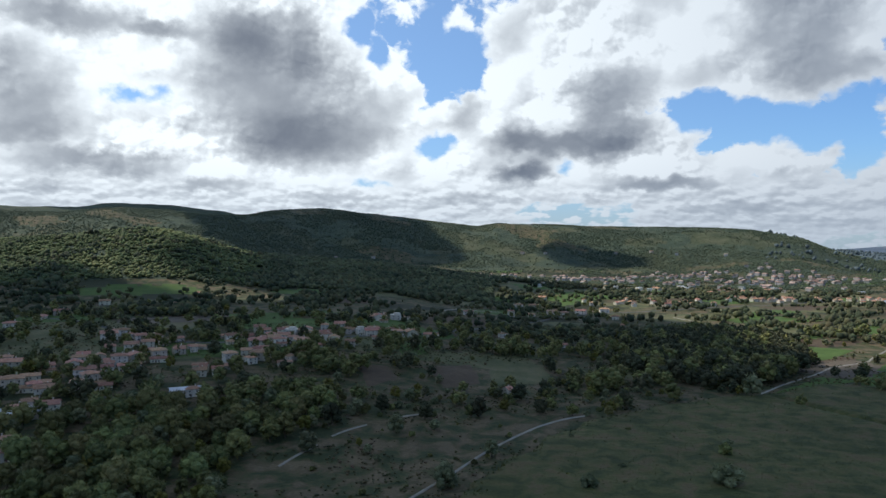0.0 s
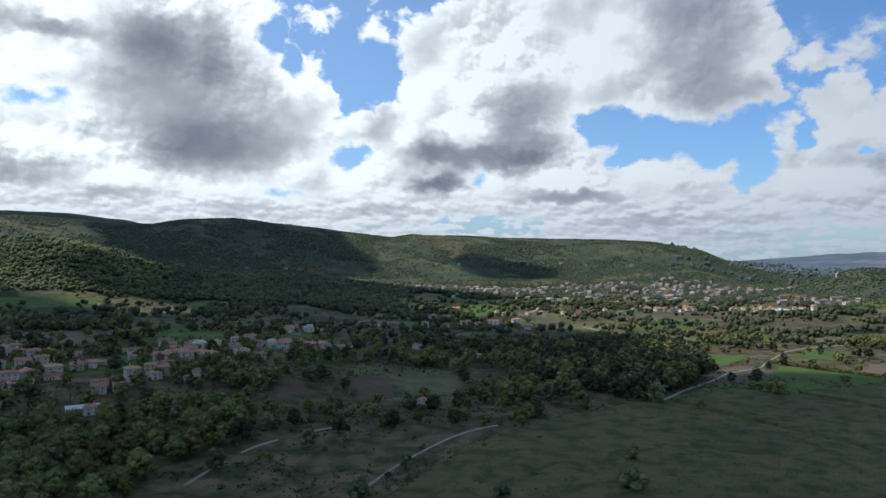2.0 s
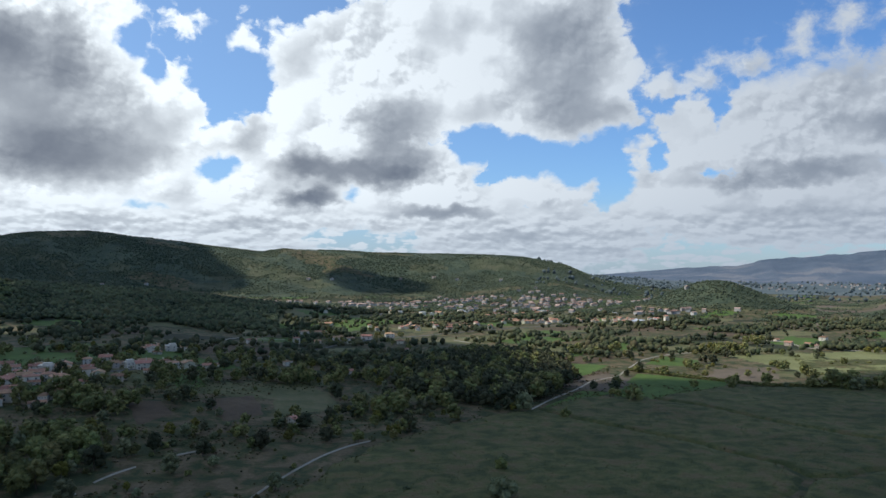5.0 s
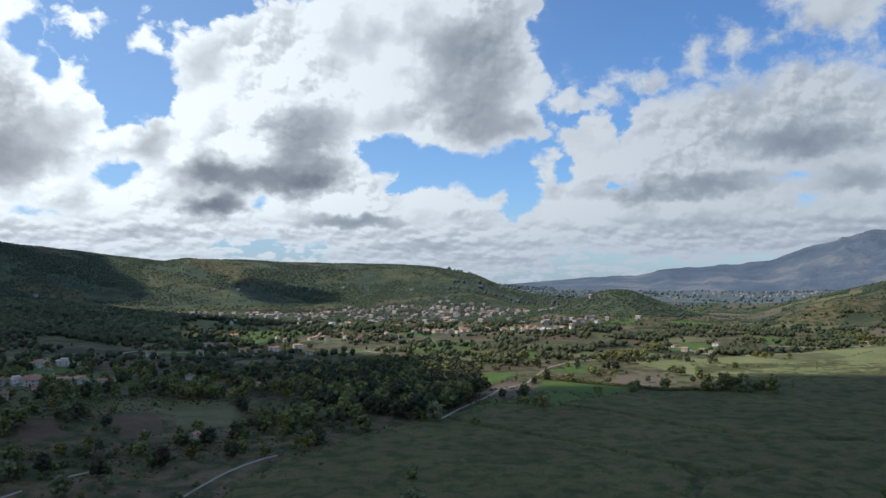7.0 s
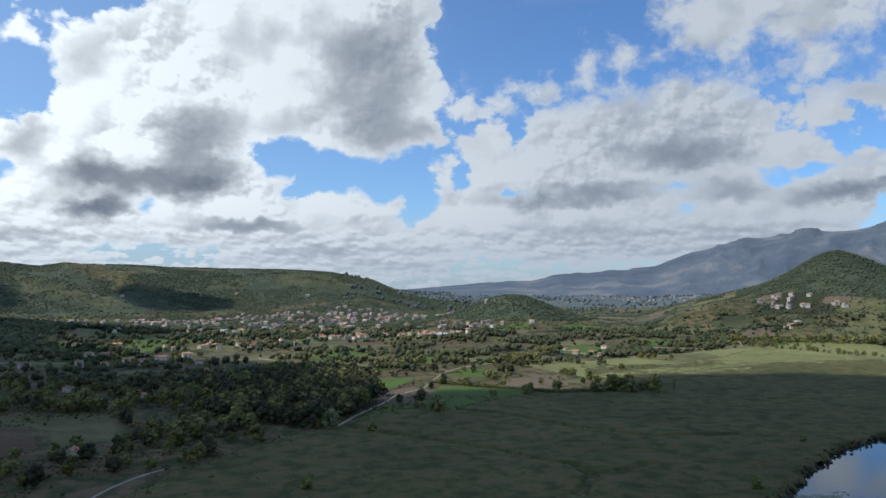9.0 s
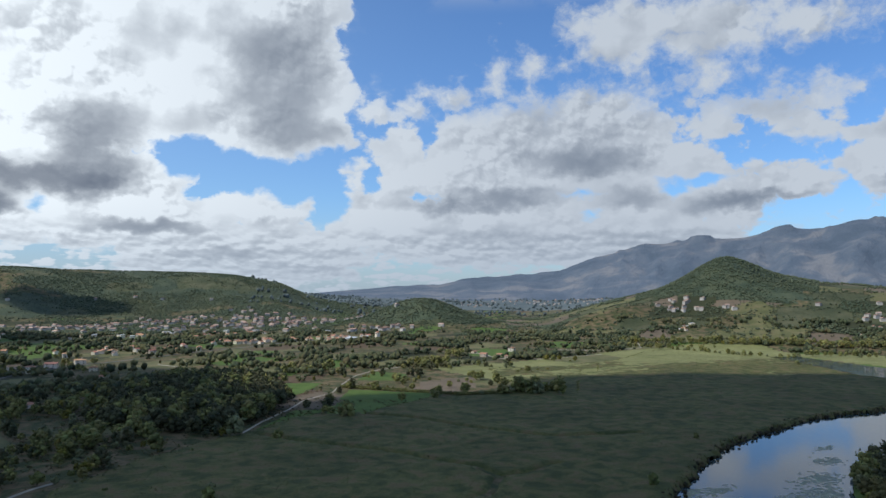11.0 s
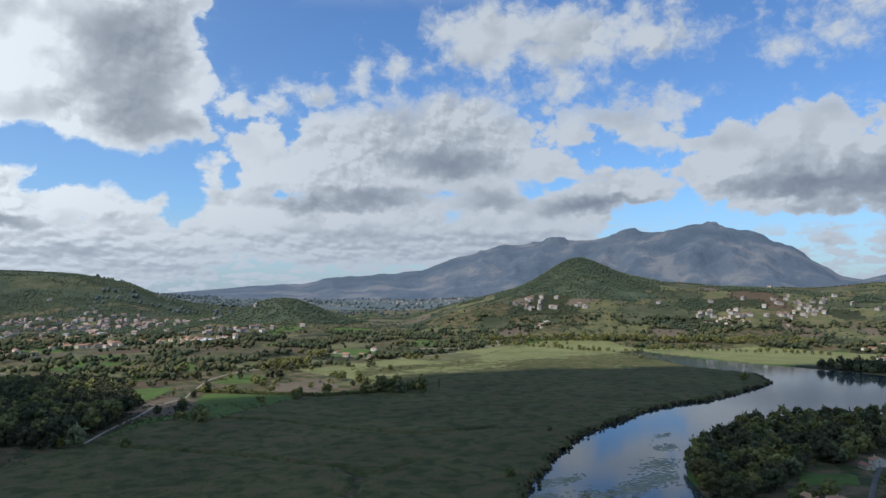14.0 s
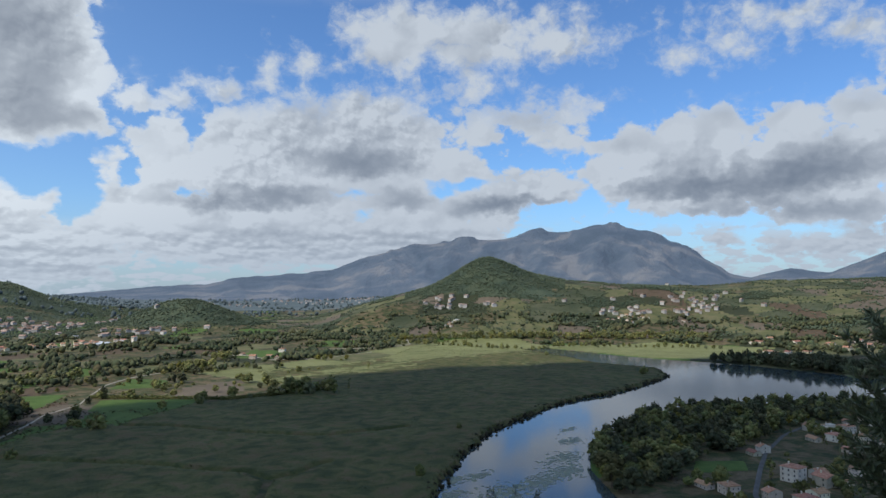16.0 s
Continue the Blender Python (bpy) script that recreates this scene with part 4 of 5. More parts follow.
def grow_all():
    """The trees nearest to the viewpoint stand as things of their own; the others are joined."""
    first, left, joined = {}, {"tree": 300, "bush": 90}, {}
    spin = 0
    for key, x, y, size, group in sorted(ASKED, key=lambda q: math.hypot(q[1], q[2])):
        spin += 1
        turn, stretch = spin * 77.7 % 360, 0.9 + 0.2 * (spin * 0.618 % 1)
        z = float(height(x, y)) - 0.05
        kind = KINDS[key][1]
        if left[kind] > 0:
            left[kind] -= 1
            if key in first:
                ob = copy_thing(first[key], pose(x, y, z, 0, 0, turn))
            else:
                label, category, tall, wide, low, lumps, leaf, shape, seed = KINDS[key]
                ob = first[key] = tree_kind(label, category, tall, wide, low, lumps, (LEAF, LEAF_PALE, LEAF_GOLD, LEAF_DARK)[leaf], shape, seed)
                ob.matrix_basis = pose(x, y, z, 0, 0, turn)
            ob.scale = (size, size, size * stretch)
            tagged(ob, group=group)
        else:
            joined.setdefault(key, []).append((x, y, z, math.radians(turn), size, size * stretch))
    verts, faces, marks, base = [], [], [], 0
    for key, rows in joined.items():
        label, category, tall, wide, low, lumps, leaf, shape, seed = KINDS[key]
        q = np.array(rows)
        for variant in range(3):
            mine = q[variant::3]
            if not len(mine):
                continue
            crown = crown_arrays(tall, wide, low, lumps, random.Random(seed * 10 + variant), shape, 130, ICO1, 1.8)
            v, f = crown
            c, t = np.cos(mine[:, 3])[:, None], np.sin(mine[:, 3])[:, None]
            px = mine[:, 0:1] + mine[:, 4:5] * (v[None, :, 0] * c - v[None, :, 1] * t)
            py = mine[:, 1:2] + mine[:, 4:5] * (v[None, :, 0] * t + v[None, :, 1] * c)
            pz = mine[:, 2:3] + mine[:, 5:6] * v[None, :, 2]
            verts.append(np.stack([px, py, pz], -1).reshape(-1, 3))
            faces.append((f[None] + (np.arange(len(mine)) * len(v))[:, None, None] + base).reshape(-1, 3))
            marks.append(np.full(len(mine) * len(f), leaf))
            base += len(mine) * len(v)
    me = mesh_of("woodland_trees", np.concatenate(verts), np.concatenate(faces), LEAF_I)
    me.materials.append(PALE_I)
    me.materials.append(GOLD_I)
    me.materials.append(DARK_I)
    me.polygons.foreach_set("material_index", np.concatenate(marks).astype(np.int32))
    tagged(new("woodland_trees", me), "mixed woodland and hedgerow trees with rounded crowns", "woods", kind="stuff")


rnd = random.Random(11)
for key, x, y, size in [("willow", -18, 286, 1.05), ("willow", -49, 262, 1.15), ("sallow", 1, 226, 1.7), ("willow", 18, 260, 0.8), ("alder", 103, 262, 0.72), ("sallow", 91, 229, 2.2),
                        ("alder", 171, 344, 0.8), ("willow", 157, 366, 1.5), ("gold", -31, 270, 0.42), ("willow", -3, 293, 0.7), ("sallow", 46, 226, 1.3), ("willow", 1, 231, 1.0),
                        ("alder", 340, 211, 0.55), ("alder", 247, 172, 0.7), ("elm", 403, 360, 1.2), ("oak", 386, 385, 1.3), ("bush", 234, 381, 3.0), ("alder", 296, 409, 0.9),
                        ("alder", 320, 402, 0.8), ("gold", 445, 588, 1.3), ("poplar", 478, 565, 0.7), ("poplar", 425, 362, 0.85), ("alder", 637, 203, 1.2), ("alder", 762, 355, 0.8),
                        ("sallow", 109, 275, 0.9), ("poplar", 545, 440, 0.7), ("gold", -22, 338, 0.9), ("willow", -27, 262, 0.5), ("willow", 392, 372, 1.5), ("oak", 372, 388, 0.9)]:
    plant(key, x, y, size, "lone trees and bushes of the meadow")

LOWER_WOOD = [(-140, 205), (-175, 280), (-151, 290), (-140, 327), (-112, 314), (-82, 342), (-52, 345), (-40, 312), (-52, 284), (-70, 266), (-72, 240), (-64, 212), (-80, 185)]
DARK_WOOD = [(126, 388), (110, 440), (150, 540), (189, 585), (255, 590), (262, 540), (238, 460), (195, 405), (160, 378)]
SOUTH_WOOD = [(262, 97), (299, 119), (336, 133), (361, 139), (424, 138), (464, 126), (503, 104), (526, 75), (556, 44), (558, 20), (520, 12), (470, 48), (420, 62), (375, 72), (330, 84), (285, 84)]
FAR_SHORE = [(796, 190), (815, 180), (810, 110), (790, 40), (760, -5), (705, 0), (730, 40), (748, 70), (762, 100), (780, 139)]


def fill(poly, spacing, kinds, sizes, group, seed):
    r = random.Random(seed)
    xs, ys = [p[0] for p in poly], [p[1] for p in poly]
    y = min(ys)
    while y < max(ys):
        x = min(xs)
        while x < max(xs):
            px, py = x + r.uniform(-0.45, 0.45) * spacing, y + r.uniform(-0.45, 0.45) * spacing
            if inside(poly, px, py) > 0 and inside(LAKE, px, py) < -1.5 and r.random() < 0.93 and clear(px, py):
                plant(r.choice(kinds), px, py, r.uniform(*sizes), group)
            x += spacing
        y += spacing


HOMES = []


def clear(x, y, room=9):
    return all((x - hx) ** 2 + (y - hy) ** 2 > (room + hw * 0.35) ** 2 for hx, hy, hw in HOMES) and along(LANE, np.array(x), np.array(y)) > 4 and along(LANE2, np.array(x), np.array(y)) > 4


LANE = [(262, 38), (291, 52), (339, 58), (372, 61), (420, 60), (470, 50)]
LANE2 = [(-75, 226), (-59, 240), (-52, 258), (-47, 270), (-39, 288), (-31, 296), (-13, 315)]
WEST_VILLAGE = [(-217, 364, 14.9), (-199, 334, 15.2), (-178, 323, 13.0), (-164, 301, 13.4), (-155, 256, 9.3), (-187, 367, 14.5), (-169, 334, 11.7), (-170, 348, 11.5), (-169, 364, 9.4), (-183, 386, 10.0), (-169, 378, 12.9), (-165, 389, 14.9), (-178, 414, 12.3), (-157, 400, 13.4), (-205, 444, 15.3), (-174, 439, 12.9), (-115, 391, 12.1), (-131, 448, 10.9)]
MIDDLE_VILLAGE = [(-111, 434, 15.7), (-101, 402, 16.2), (-103, 443, 12.5), (-99, 451, 12.6), (-98, 468, 13.1), (-89, 473, 14.3), (-85, 437, 13.9), (-67, 446, 12.3), (-71, 500, 11.8), (-54, 483, 11.4), (-47, 483, 15.9), (-36, 500, 8.6), (-22, 497, 14.0), (-49, 568, 13.4), (-38, 582, 13.7), (-123, 373, 6.1), (-84, 398, 6.4), (-143, 416, 6.2), (-115, 471, 9.8)]
OUTLYING = [(-297, 563, 14.9), (-299, 537, 17.0), (-288, 483, 15.8), (-255, 569, 9.7), (-300, 642, 14.4), (-252, 628, 8.5), (-238, 640, 10.7), (-223, 658, 13.0), (-247, 731, 9.0), (-1, 520, 8.1), (46, 551, 6.9), (86, 522, 12.4), (33, 362, 6.0), (158, 648, 13.0), (-115, 333, 9.9)]
CHURCH_HAMLET = [(25, 697, 15.2), (115, 765, 15.7), (124, 735, 12.8), (148, 774, 17.0), (178, 796, 15.9), (104, 826, 17.0), (84, 802, 15.1), (128, 929, 16.1), (182, 874, 14.0), (172, 719, 10.4), (69, 729, 11.4), (90, 731, 10.4)]
FARM = [(587, 663, 11.1), (565, 621, 11.8), (568, 605, 14.3), (643, 655, 12.9), (593, 624, 9.4), (571, 589, 10.3)]
SOUTH_HAMLET = [(323, 43, 13.2), (332, 35, 8.9), (291, 61, 10.2), (291, 46, 7.8), (299, 32, 10.3), (411, 45, 11.6), (437, 40, 10.3), (438, 32, 10.3), (370, 62, 6.0), (421, 24, 9.9), (347, 22, 8.1), (396, 19, 9.3), (473, 34, 8.2), (467, 20, 9.5)]
SHORE_HAMLET = [(1034, 174, 16.4), (1054, 165, 13.3), (1033, 130, 17.0), (908, 144, 17.0), (943, 107, 17.0), (1025, 90, 17.0), (987, 69, 17.0), (1055, 61, 16.5), (1085, 89, 11.9), (917, 124, 13.0), (1027, 48, 17.0), (1026, 183, 8.1)]
HOMES = [h for name in (WEST_VILLAGE, MIDDLE_VILLAGE, OUTLYING, CHURCH_HAMLET, FARM, SOUTH_HAMLET, SHORE_HAMLET) for h in name]

fill(LOWER_WOOD, 7.2, ["oak", "elm", "alder", "maple", "oak", "alder", "willow", "gold"], (0.65, 1.05), "trees of the wood below the village", 1)
fill(DARK_WOOD, 7.4, ["holm", "ash", "holm", "elm"], (0.85, 1.2), "trees of the dark copse", 2)
fill(SOUTH_WOOD, 5.6, ["holm", "ash", "holm", "maple", "alder", "oak", "willow", "gold", "bush", "sallow"], (0.4, 1.0), "trees on the lake's wooded spit", 3)
fill(FAR_SHORE, 7.0, ["holm", "ash", "holm", "willow"], (0.8, 1.25), "trees on the far shore", 4)

# hedgerows and thickets between the plots, each tree a thing of its own while it is near
r = np.random.default_rng(5)
hx, hy = r.uniform(-330, 520, 14000), r.uniform(190, 600, 14000)
reach = np.hypot(hx, hy)
use, rim = land(hx, hy, height(hx, hy))
dry = (inside(MARSH, hx, hy) < -2) & (inside(LAKE, hx, hy) < -4)
for wood in (LOWER_WOOD, DARK_WOOD, SOUTH_WOOD):
    dry &= inside(wood, hx, hy) < 0
for corner in ([(264, 444), (299, 484), (340, 425), (312, 402)], [(234, 468), (262, 487), (305, 530), (262, 560)], [(-47, 400), (-29, 400), (-23, 372), (-36, 352)],
               [(-12, 408), (18, 430), (21, 380), (2, 362)], [(27, 438), (63, 452), (63, 398), (25, 378)], [(-75, 205), (-50, 290), (60, 330), (20, 210)]):
    dry &= inside(corner, hx, hy) < 0
chance = np.where(use == WOOD, 0.40, np.where(rim < 5, 0.32, 0.06)) * np.where(hx > 240, 0.35, 1.0)
pick = dry & (r.random(14000) < chance) & (reach > 215) & (np.abs(along([(163, 371), (187, 397), (223, 430), (245, 455), (279, 474), (297, 497), (346, 552), (385, 579)], hx, hy)) > 5)
names = ["oak", "alder", "maple", "bush", "bush", "willow", "gold", "holm", "sallow", "ash", "alder", "holm", "oak"]
for x, y in list(zip(hx[pick], hy[pick]))[:1150]:
    if clear(x, y, 6):
        plant(names[rnd.randrange(len(names))], float(x), float(y), rnd.uniform(0.5, 0.95), "trees of the hedgerows")
# low bushes in the rough meadow
for k in range(70):
    x, y = rnd.uniform(-60, 150), rnd.uniform(205, 350)
    if clear(x, y, 3) and x < 0.55 * y - 60:
        plant(rnd.choice(["bush", "sallow", "bush"]), x, y, rnd.uniform(0.25, 0.7), "bushes in the rough meadow")


# gardens: a few trees round every house
for hx_, hy_, hw in WEST_VILLAGE + MIDDLE_VILLAGE + OUTLYING + CHURCH_HAMLET + SOUTH_HAMLET:
    for k in range(8):
        a, d = rnd.uniform(0, 6.28), hw * 0.40 + rnd.uniform(2, 13)
        x, y = hx_ + d * math.cos(a), hy_ + d * math.sin(a)
        if clear(x, y, 3.0):
            plant(rnd.choice(["alder", "oak", "bush", "cypress", "sallow", "maple", "alder"]), x, y, rnd.uniform(0.4, 0.75), "garden trees of the villages")
# the long hedge, the river poplars and the tree clumps out in the fields
def row_of(line, gap, kinds, sizes, group, seed):
    r = random.Random(seed)
    for (x0, y0), (x1, y1) in zip(line, line[1:]):
        n = max(1, int(math.hypot(x1 - x0, y1 - y0) / gap))
        for k in range(n):
            plant(r.choice(kinds), x0 + (x1 - x0) * k / n + r.uniform(-0.3, 0.3) * gap, y0 + (y1 - y0) * k / n + r.uniform(-0.3, 0.3) * gap, r.uniform(*sizes), group)


row_of([(300, 497), (318, 462), (348, 408), (412, 382)], 1.7, ["bush"], (0.75, 0.9), "hedge along the green field", 51)
for k in range(7):   # orchard rows
    row_of([(-33 + 3.3 * k, 468), (-23 + 2.4 * k, 434)], 3.2, ["sallow"], (0.22, 0.32), "orchard rows", 60 + k)
    row_of([(38 + 4 * k, 503), (40 + 3.4 * k, 470)], 3.4, ["sallow"], (0.25, 0.36), "orchard rows", 70 + k)
row_of([(740, 610), (790, 604), (822, 590), (826, 520), (812, 440), (850, 405), (887, 391), (930, 300), (960, 200)], 7.5, ["alder", "elm", "willow", "maple"], (0.55, 0.85), "trees along the river bank", 52)
for k, shift in enumerate((0, 9, 20)):
    row_of([(845 + shift, 650), (891 + shift, 584), (933 + shift, 515), (978 + shift, 448), (1005 + shift, 376), (1023 + shift, 305), (1061 + shift, 242)], 6.5, ["alder", "elm", "willow", "maple", "gold", "oak", "bush"], (0.6, 1.05), "trees along the river bank", 80 + k)
row_of([(760, 640), (850, 610), (900, 520)], 9, ["poplar", "alder"], (0.5, 0.7), "trees along the river bank", 53)
for cx_, cy_, wide, count, kinds in [(458, 582, 24, 16, ["elm", "oak", "maple"]), (404, 376, 17, 12, ["elm", "oak", "willow"]), (360, 545, 14, 6, ["alder", "bush"]), (112, 792, 12, 9, ["cypress"]), (500, 480, 20, 8, ["alder", "bush", "bush"]),
                                     (610, 540, 26, 10, ["alder", "bush", "gold"]), (330, 610, 30, 14, ["oak", "alder", "bush"]), (220, 610, 30, 12, ["oak", "elm", "alder"]), (545, 640, 22, 8, ["oak", "alder"]),
                                     (96, 500, 30, 22, ["oak", "elm", "alder"]), (40, 480, 22, 12, ["oak", "alder", "elm"]), (95, 395, 26, 22, ["oak", "alder", "bush"]), (-80, 395, 22, 16, ["oak", "elm", "maple"]), (-50, 380, 18, 14, ["oak", "maple"])]:
    for k in range(count):
        a, d = rnd.uniform(0, 6.28), wide * math.sqrt(rnd.random())
        if clear(cx_ + d * math.cos(a), cy_ + d * math.sin(a), 4):
            plant(rnd.choice(kinds), cx_ + d * math.cos(a), cy_ + d * math.sin(a) * 0.7, rnd.uniform(0.6, 1.05), "tree clumps among the fields")
grow_all()


# ---- far woods: thousands of crowns, in one piece for each stretch ----
def woods(name, x, y, low, high, lumps, seed, label, level, material, flat=1.05, sink=0.0):
    r = np.random.default_rng(seed)
    v0, f0 = level
    n = len(x)
    z = np.maximum(height(x, y), -0.2)
    size = low + (high - low) * r.beta(1.6, 2.6, n) * 1.25
    verts, faces = [], []
    for k in range(lumps):
        a = r.uniform(0, 2 * np.pi, n)
        off = 0.0 if lumps == 1 else 0.30
        c = np.stack([x + off * size * np.cos(a), y + off * size * np.sin(a), z + size * (r.uniform(0.38, 0.62, n) - sink)], -1)
        rad = size * r.uniform(0.34, 0.52, n) * (1.15 if lumps == 1 else 0.85)
        wob = r.uniform(0.62, 1.34, (n, len(v0), 1))
        q = v0[None] * wob * rad[:, None, None] * np.array([1, 1, flat])
        verts.append((c[:, None, :] + q).reshape(-1, 3))
        faces.append((f0[None] + (np.arange(n) * len(v0))[:, None, None] + k * n * len(v0)).reshape(-1, 3))
    return tagged(new(name, mesh_of(name, np.concatenate(verts), np.concatenate(faces), material, True)), label, "woods", kind="stuff")


def scatter(count, seed, az0, az1, r0, r1):
    g = np.random.default_rng(seed)
    a = np.radians(g.uniform(az0, az1, count))
    d = np.sqrt(g.uniform(r0 * r0, r1 * r1, count))
    x, y = d * np.sin(a), d * np.cos(a)
    use, rim = land(x, y, height(x, y))
    free = (inside(LAKE, x, y) < -5) & (inside(MARSH, x, y) < -3)
    for wood in (LOWER_WOOD, DARK_WOOD, SOUTH_WOOD, FAR_SHORE):
        free &= inside(wood, x, y) < 0
    return x, y, use, rim, free, g.random(count)


def off_homes(x, y, room):
    ok = np.ones(len(x), bool)
    for hx_, hy_, hw in HOMES:
        ok &= (x - hx_) ** 2 + (y - hy_) ** 2 > (room + hw * 0.4) ** 2
    return ok


x, y, use, rim, free, luck = scatter(80000, 21, -38, 94, 470, 1250)
clump = fbm(x, y, 55, 4, 91)
ok = free & ~(inside(NORTH_REEDS, x, y) > 0) & off_homes(x, y, 4) & ~((x < 520) & (y < 560))
ok &= luck < np.where(use == WOOD, 0.66, np.where(rim < 4.5, 0.45, 0.05)) * step(0.40, 0.52, clump) + 0.004
woods("valley_trees", x[ok], y[ok], 2.2, 8.5, 2, 22, "hedgerow and orchard trees across the valley", ICO1, VALLEY)
OCTA = (np.array([(1, 0, 0), (-1, 0, 0), (0, 1, 0), (0, -1, 0), (0, 0, 1), (0, 0, -1.0)]), np.array([(0, 2, 4), (2, 1, 4), (1, 3, 4), (3, 0, 4), (2, 0, 5), (1, 2, 5), (3, 1, 5), (0, 3, 5)]))
x, y, use, rim, free, luck = scatter(230000, 23, -40, 40, 1250, 2400)
thick = fbm(x, y, 90, 4, 77)
ok = free & (luck < np.where(use == MEADOW, 0.05, 0.44) * step(0.30, 0.52, thick) + 0.04)
woods("ridge_woods", x[ok], y[ok], 2.4, 5.4, 1, 24, "dense deciduous woods on the long northern ridge", OCTA, WOODS, 0.75, 0.22)
x, y, use, rim, free, luck = scatter(46000, 25, -40, 4, 850, 1330)
az = np.degrees(np.arctan2(x, y))
wooded = (use == WOOD) | (use == SLOPE) | (use == SCRUB)
ok = free & (luck < np.where(wooded, 0.55, 0.10)) & (az < -14)
low_wood = free & ~ok & (az > -16) & (luck < np.where(wooded, 0.55, 0.07))
woods("low_wood", x[low_wood], y[low_wood], 3, 9.5, 2, 27, "dark wood on the low rise", OCTA, DARKWOOD, 0.9, 0.1)
woods("knoll_woods", x[ok], y[ok], 3.0, 8.5, 2, 26, "green woods on the low knolls", OCTA, KNOLL, 0.75, 0.2)
x, y, use, rim, free, luck = scatter(110000, 27, 40, 96, 1080, 2100)
clump = fbm(x, y, 85, 4, 93)
ok = free & (luck < np.where(use == SLOPE, 0.75, np.where(use == WOOD, 0.85, np.where(rim < 4, 0.40, 0.05))) * step(0.40, 0.52, clump + 0.12 * (use == SLOPE)) + 0.002)
woods("east_slope_trees", x[ok], y[ok], 2.0, 5.4, 1, 28, "scattered trees and copses on the eastern slope", OCTA, WOODS, 0.75, 0.2)
x, y, use, rim, free, luck = scatter(12000, 29, 24, 62, 1900, 4300)
ok = luck < 0.3 * step(0.35, 0.6, fbm(x, y, 200, 3, 95))
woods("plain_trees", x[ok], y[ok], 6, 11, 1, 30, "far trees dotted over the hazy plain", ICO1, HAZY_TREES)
# the dark ragged fringe where the reeds meet the water
g = np.random.default_rng(71)
fx, fy = [], []
for (x0, y0), (x1, y1) in zip(LAKE[:14], LAKE[1:15]):
    n = int(math.hypot(x1 - x0, y1 - y0) * 1.7)
    u = g.random(n)
    fx.append(x0 + (x1 - x0) * u + g.normal(0, 2.2, n) - 1.0)
    fy.append(y0 + (y1 - y0) * u + g.normal(0, 2.2, n) + 1.2)
fx, fy = np.concatenate(fx), np.concatenate(fy)
woods("reed_fringe", fx, fy, 0.5, 2.3, 1, 73, "dark ragged reed fringe along the water's edge", ICO1, FRINGE, 0.9)
# tussocks and brambles of the rough meadow
g = np.random.default_rng(61)
x, y = g.uniform(-330, 330, 26000), g.uniform(185, 520, 26000)
ok = (inside(MARSH, x, y) < 1) & (inside(LAKE, x, y) < -4) & (inside(LOWER_WOOD, x, y) < 0) & (along(LANE2, x, y) > 2) & off_homes(x, y, 2)
for field in ([(-47, 400), (-29, 400), (-23, 372), (-36, 352)], [(-12, 408), (18, 430), (21, 380), (2, 362)], [(27, 438), (63, 452), (63, 398), (25, 378)], [(264, 444), (299, 484), (340, 425), (312, 402)], [(234, 468), (262, 487), (305, 530), (262, 560)]):
    ok &= inside(field, x, y) < 0
ok &= along([(-12, 212), (2, 237), (14, 261), (26, 281), (40, 302), (64, 322)], x, y) > 2.2
ok &= g.random(26000) < 0.9 * step(0.38, 0.58, fbm(x, y, 26, 3, 97)) + 0.03
woods("rough_tussocks", x[ok], y[ok], 0.4, 1.5, 1, 62, "tussocks and low brambles of the rough meadow", ICO1, TUSSOCK, 0.6)


# ---- houses ----
def box(bm, x0, x1, y0, y1, z0, z1):
    v = [bm.verts.new(p) for p in ((x0, y0, z0), (x1, y0, z0), (x1, y1, z0), (x0, y1, z0), (x0, y0, z1), (x1, y0, z1), (x1, y1, z1), (x0, y1, z1))]
    for f in ((3, 2, 1, 0), (4, 5, 6, 7), (0, 1, 5, 4), (1, 2, 6, 5), (2, 3, 7, 6), (3, 0, 4, 7)):
        bm.faces.new([v[k] for k in f])


def boxed(*sizes):
    bm = bmesh.new()
    for s in sizes:
        box(bm, *s)
    return bm


def gable_wall(w, d, h, ridge):
    """Walls with gable ends: half-width, half-depth, eaves and ridge heights."""
    bm = bmesh.new()
    prof = [(-d, -1.5), (d, -1.5), (d, h), (0, ridge), (-d, h)]
    a = [bm.verts.new((-w, y, z)) for y, z in prof]
    b = [bm.verts.new((w, y, z)) for y, z in prof]
    bm.faces.new(a[::-1])
    bm.faces.new(b)
    for k in range(5):
        bm.faces.new((a[k], a[(k + 1) % 5], b[(k + 1) % 5], b[k]))
    return bm


def gable_roof(w, d, h, ridge, out=0.55, thick=0.22):
    bm = bmesh.new()
    drop = (ridge - h) / d * out
    prof = [(-d - out, h - drop), (0, ridge), (d + out, h - drop), (d + out, h - drop + thick), (0, ridge + thick), (-d - out, h - drop + thick)]
    a = [bm.verts.new((-w - out, y, z + 0.04)) for y, z in prof]
    b = [bm.verts.new((w + out, y, z + 0.04)) for y, z in prof]
    for k in range(6):
        bm.faces.new((a[k], a[(k + 1) % 6], b[(k + 1) % 6], b[k]))
    for q in (a[::-1], b):
        bm.faces.new((q[0], q[1], q[4], q[5]))
        bm.faces.new((q[1], q[2], q[3], q[4]))
    bmesh.ops.recalc_face_normals(bm, faces=bm.faces)
    return bm


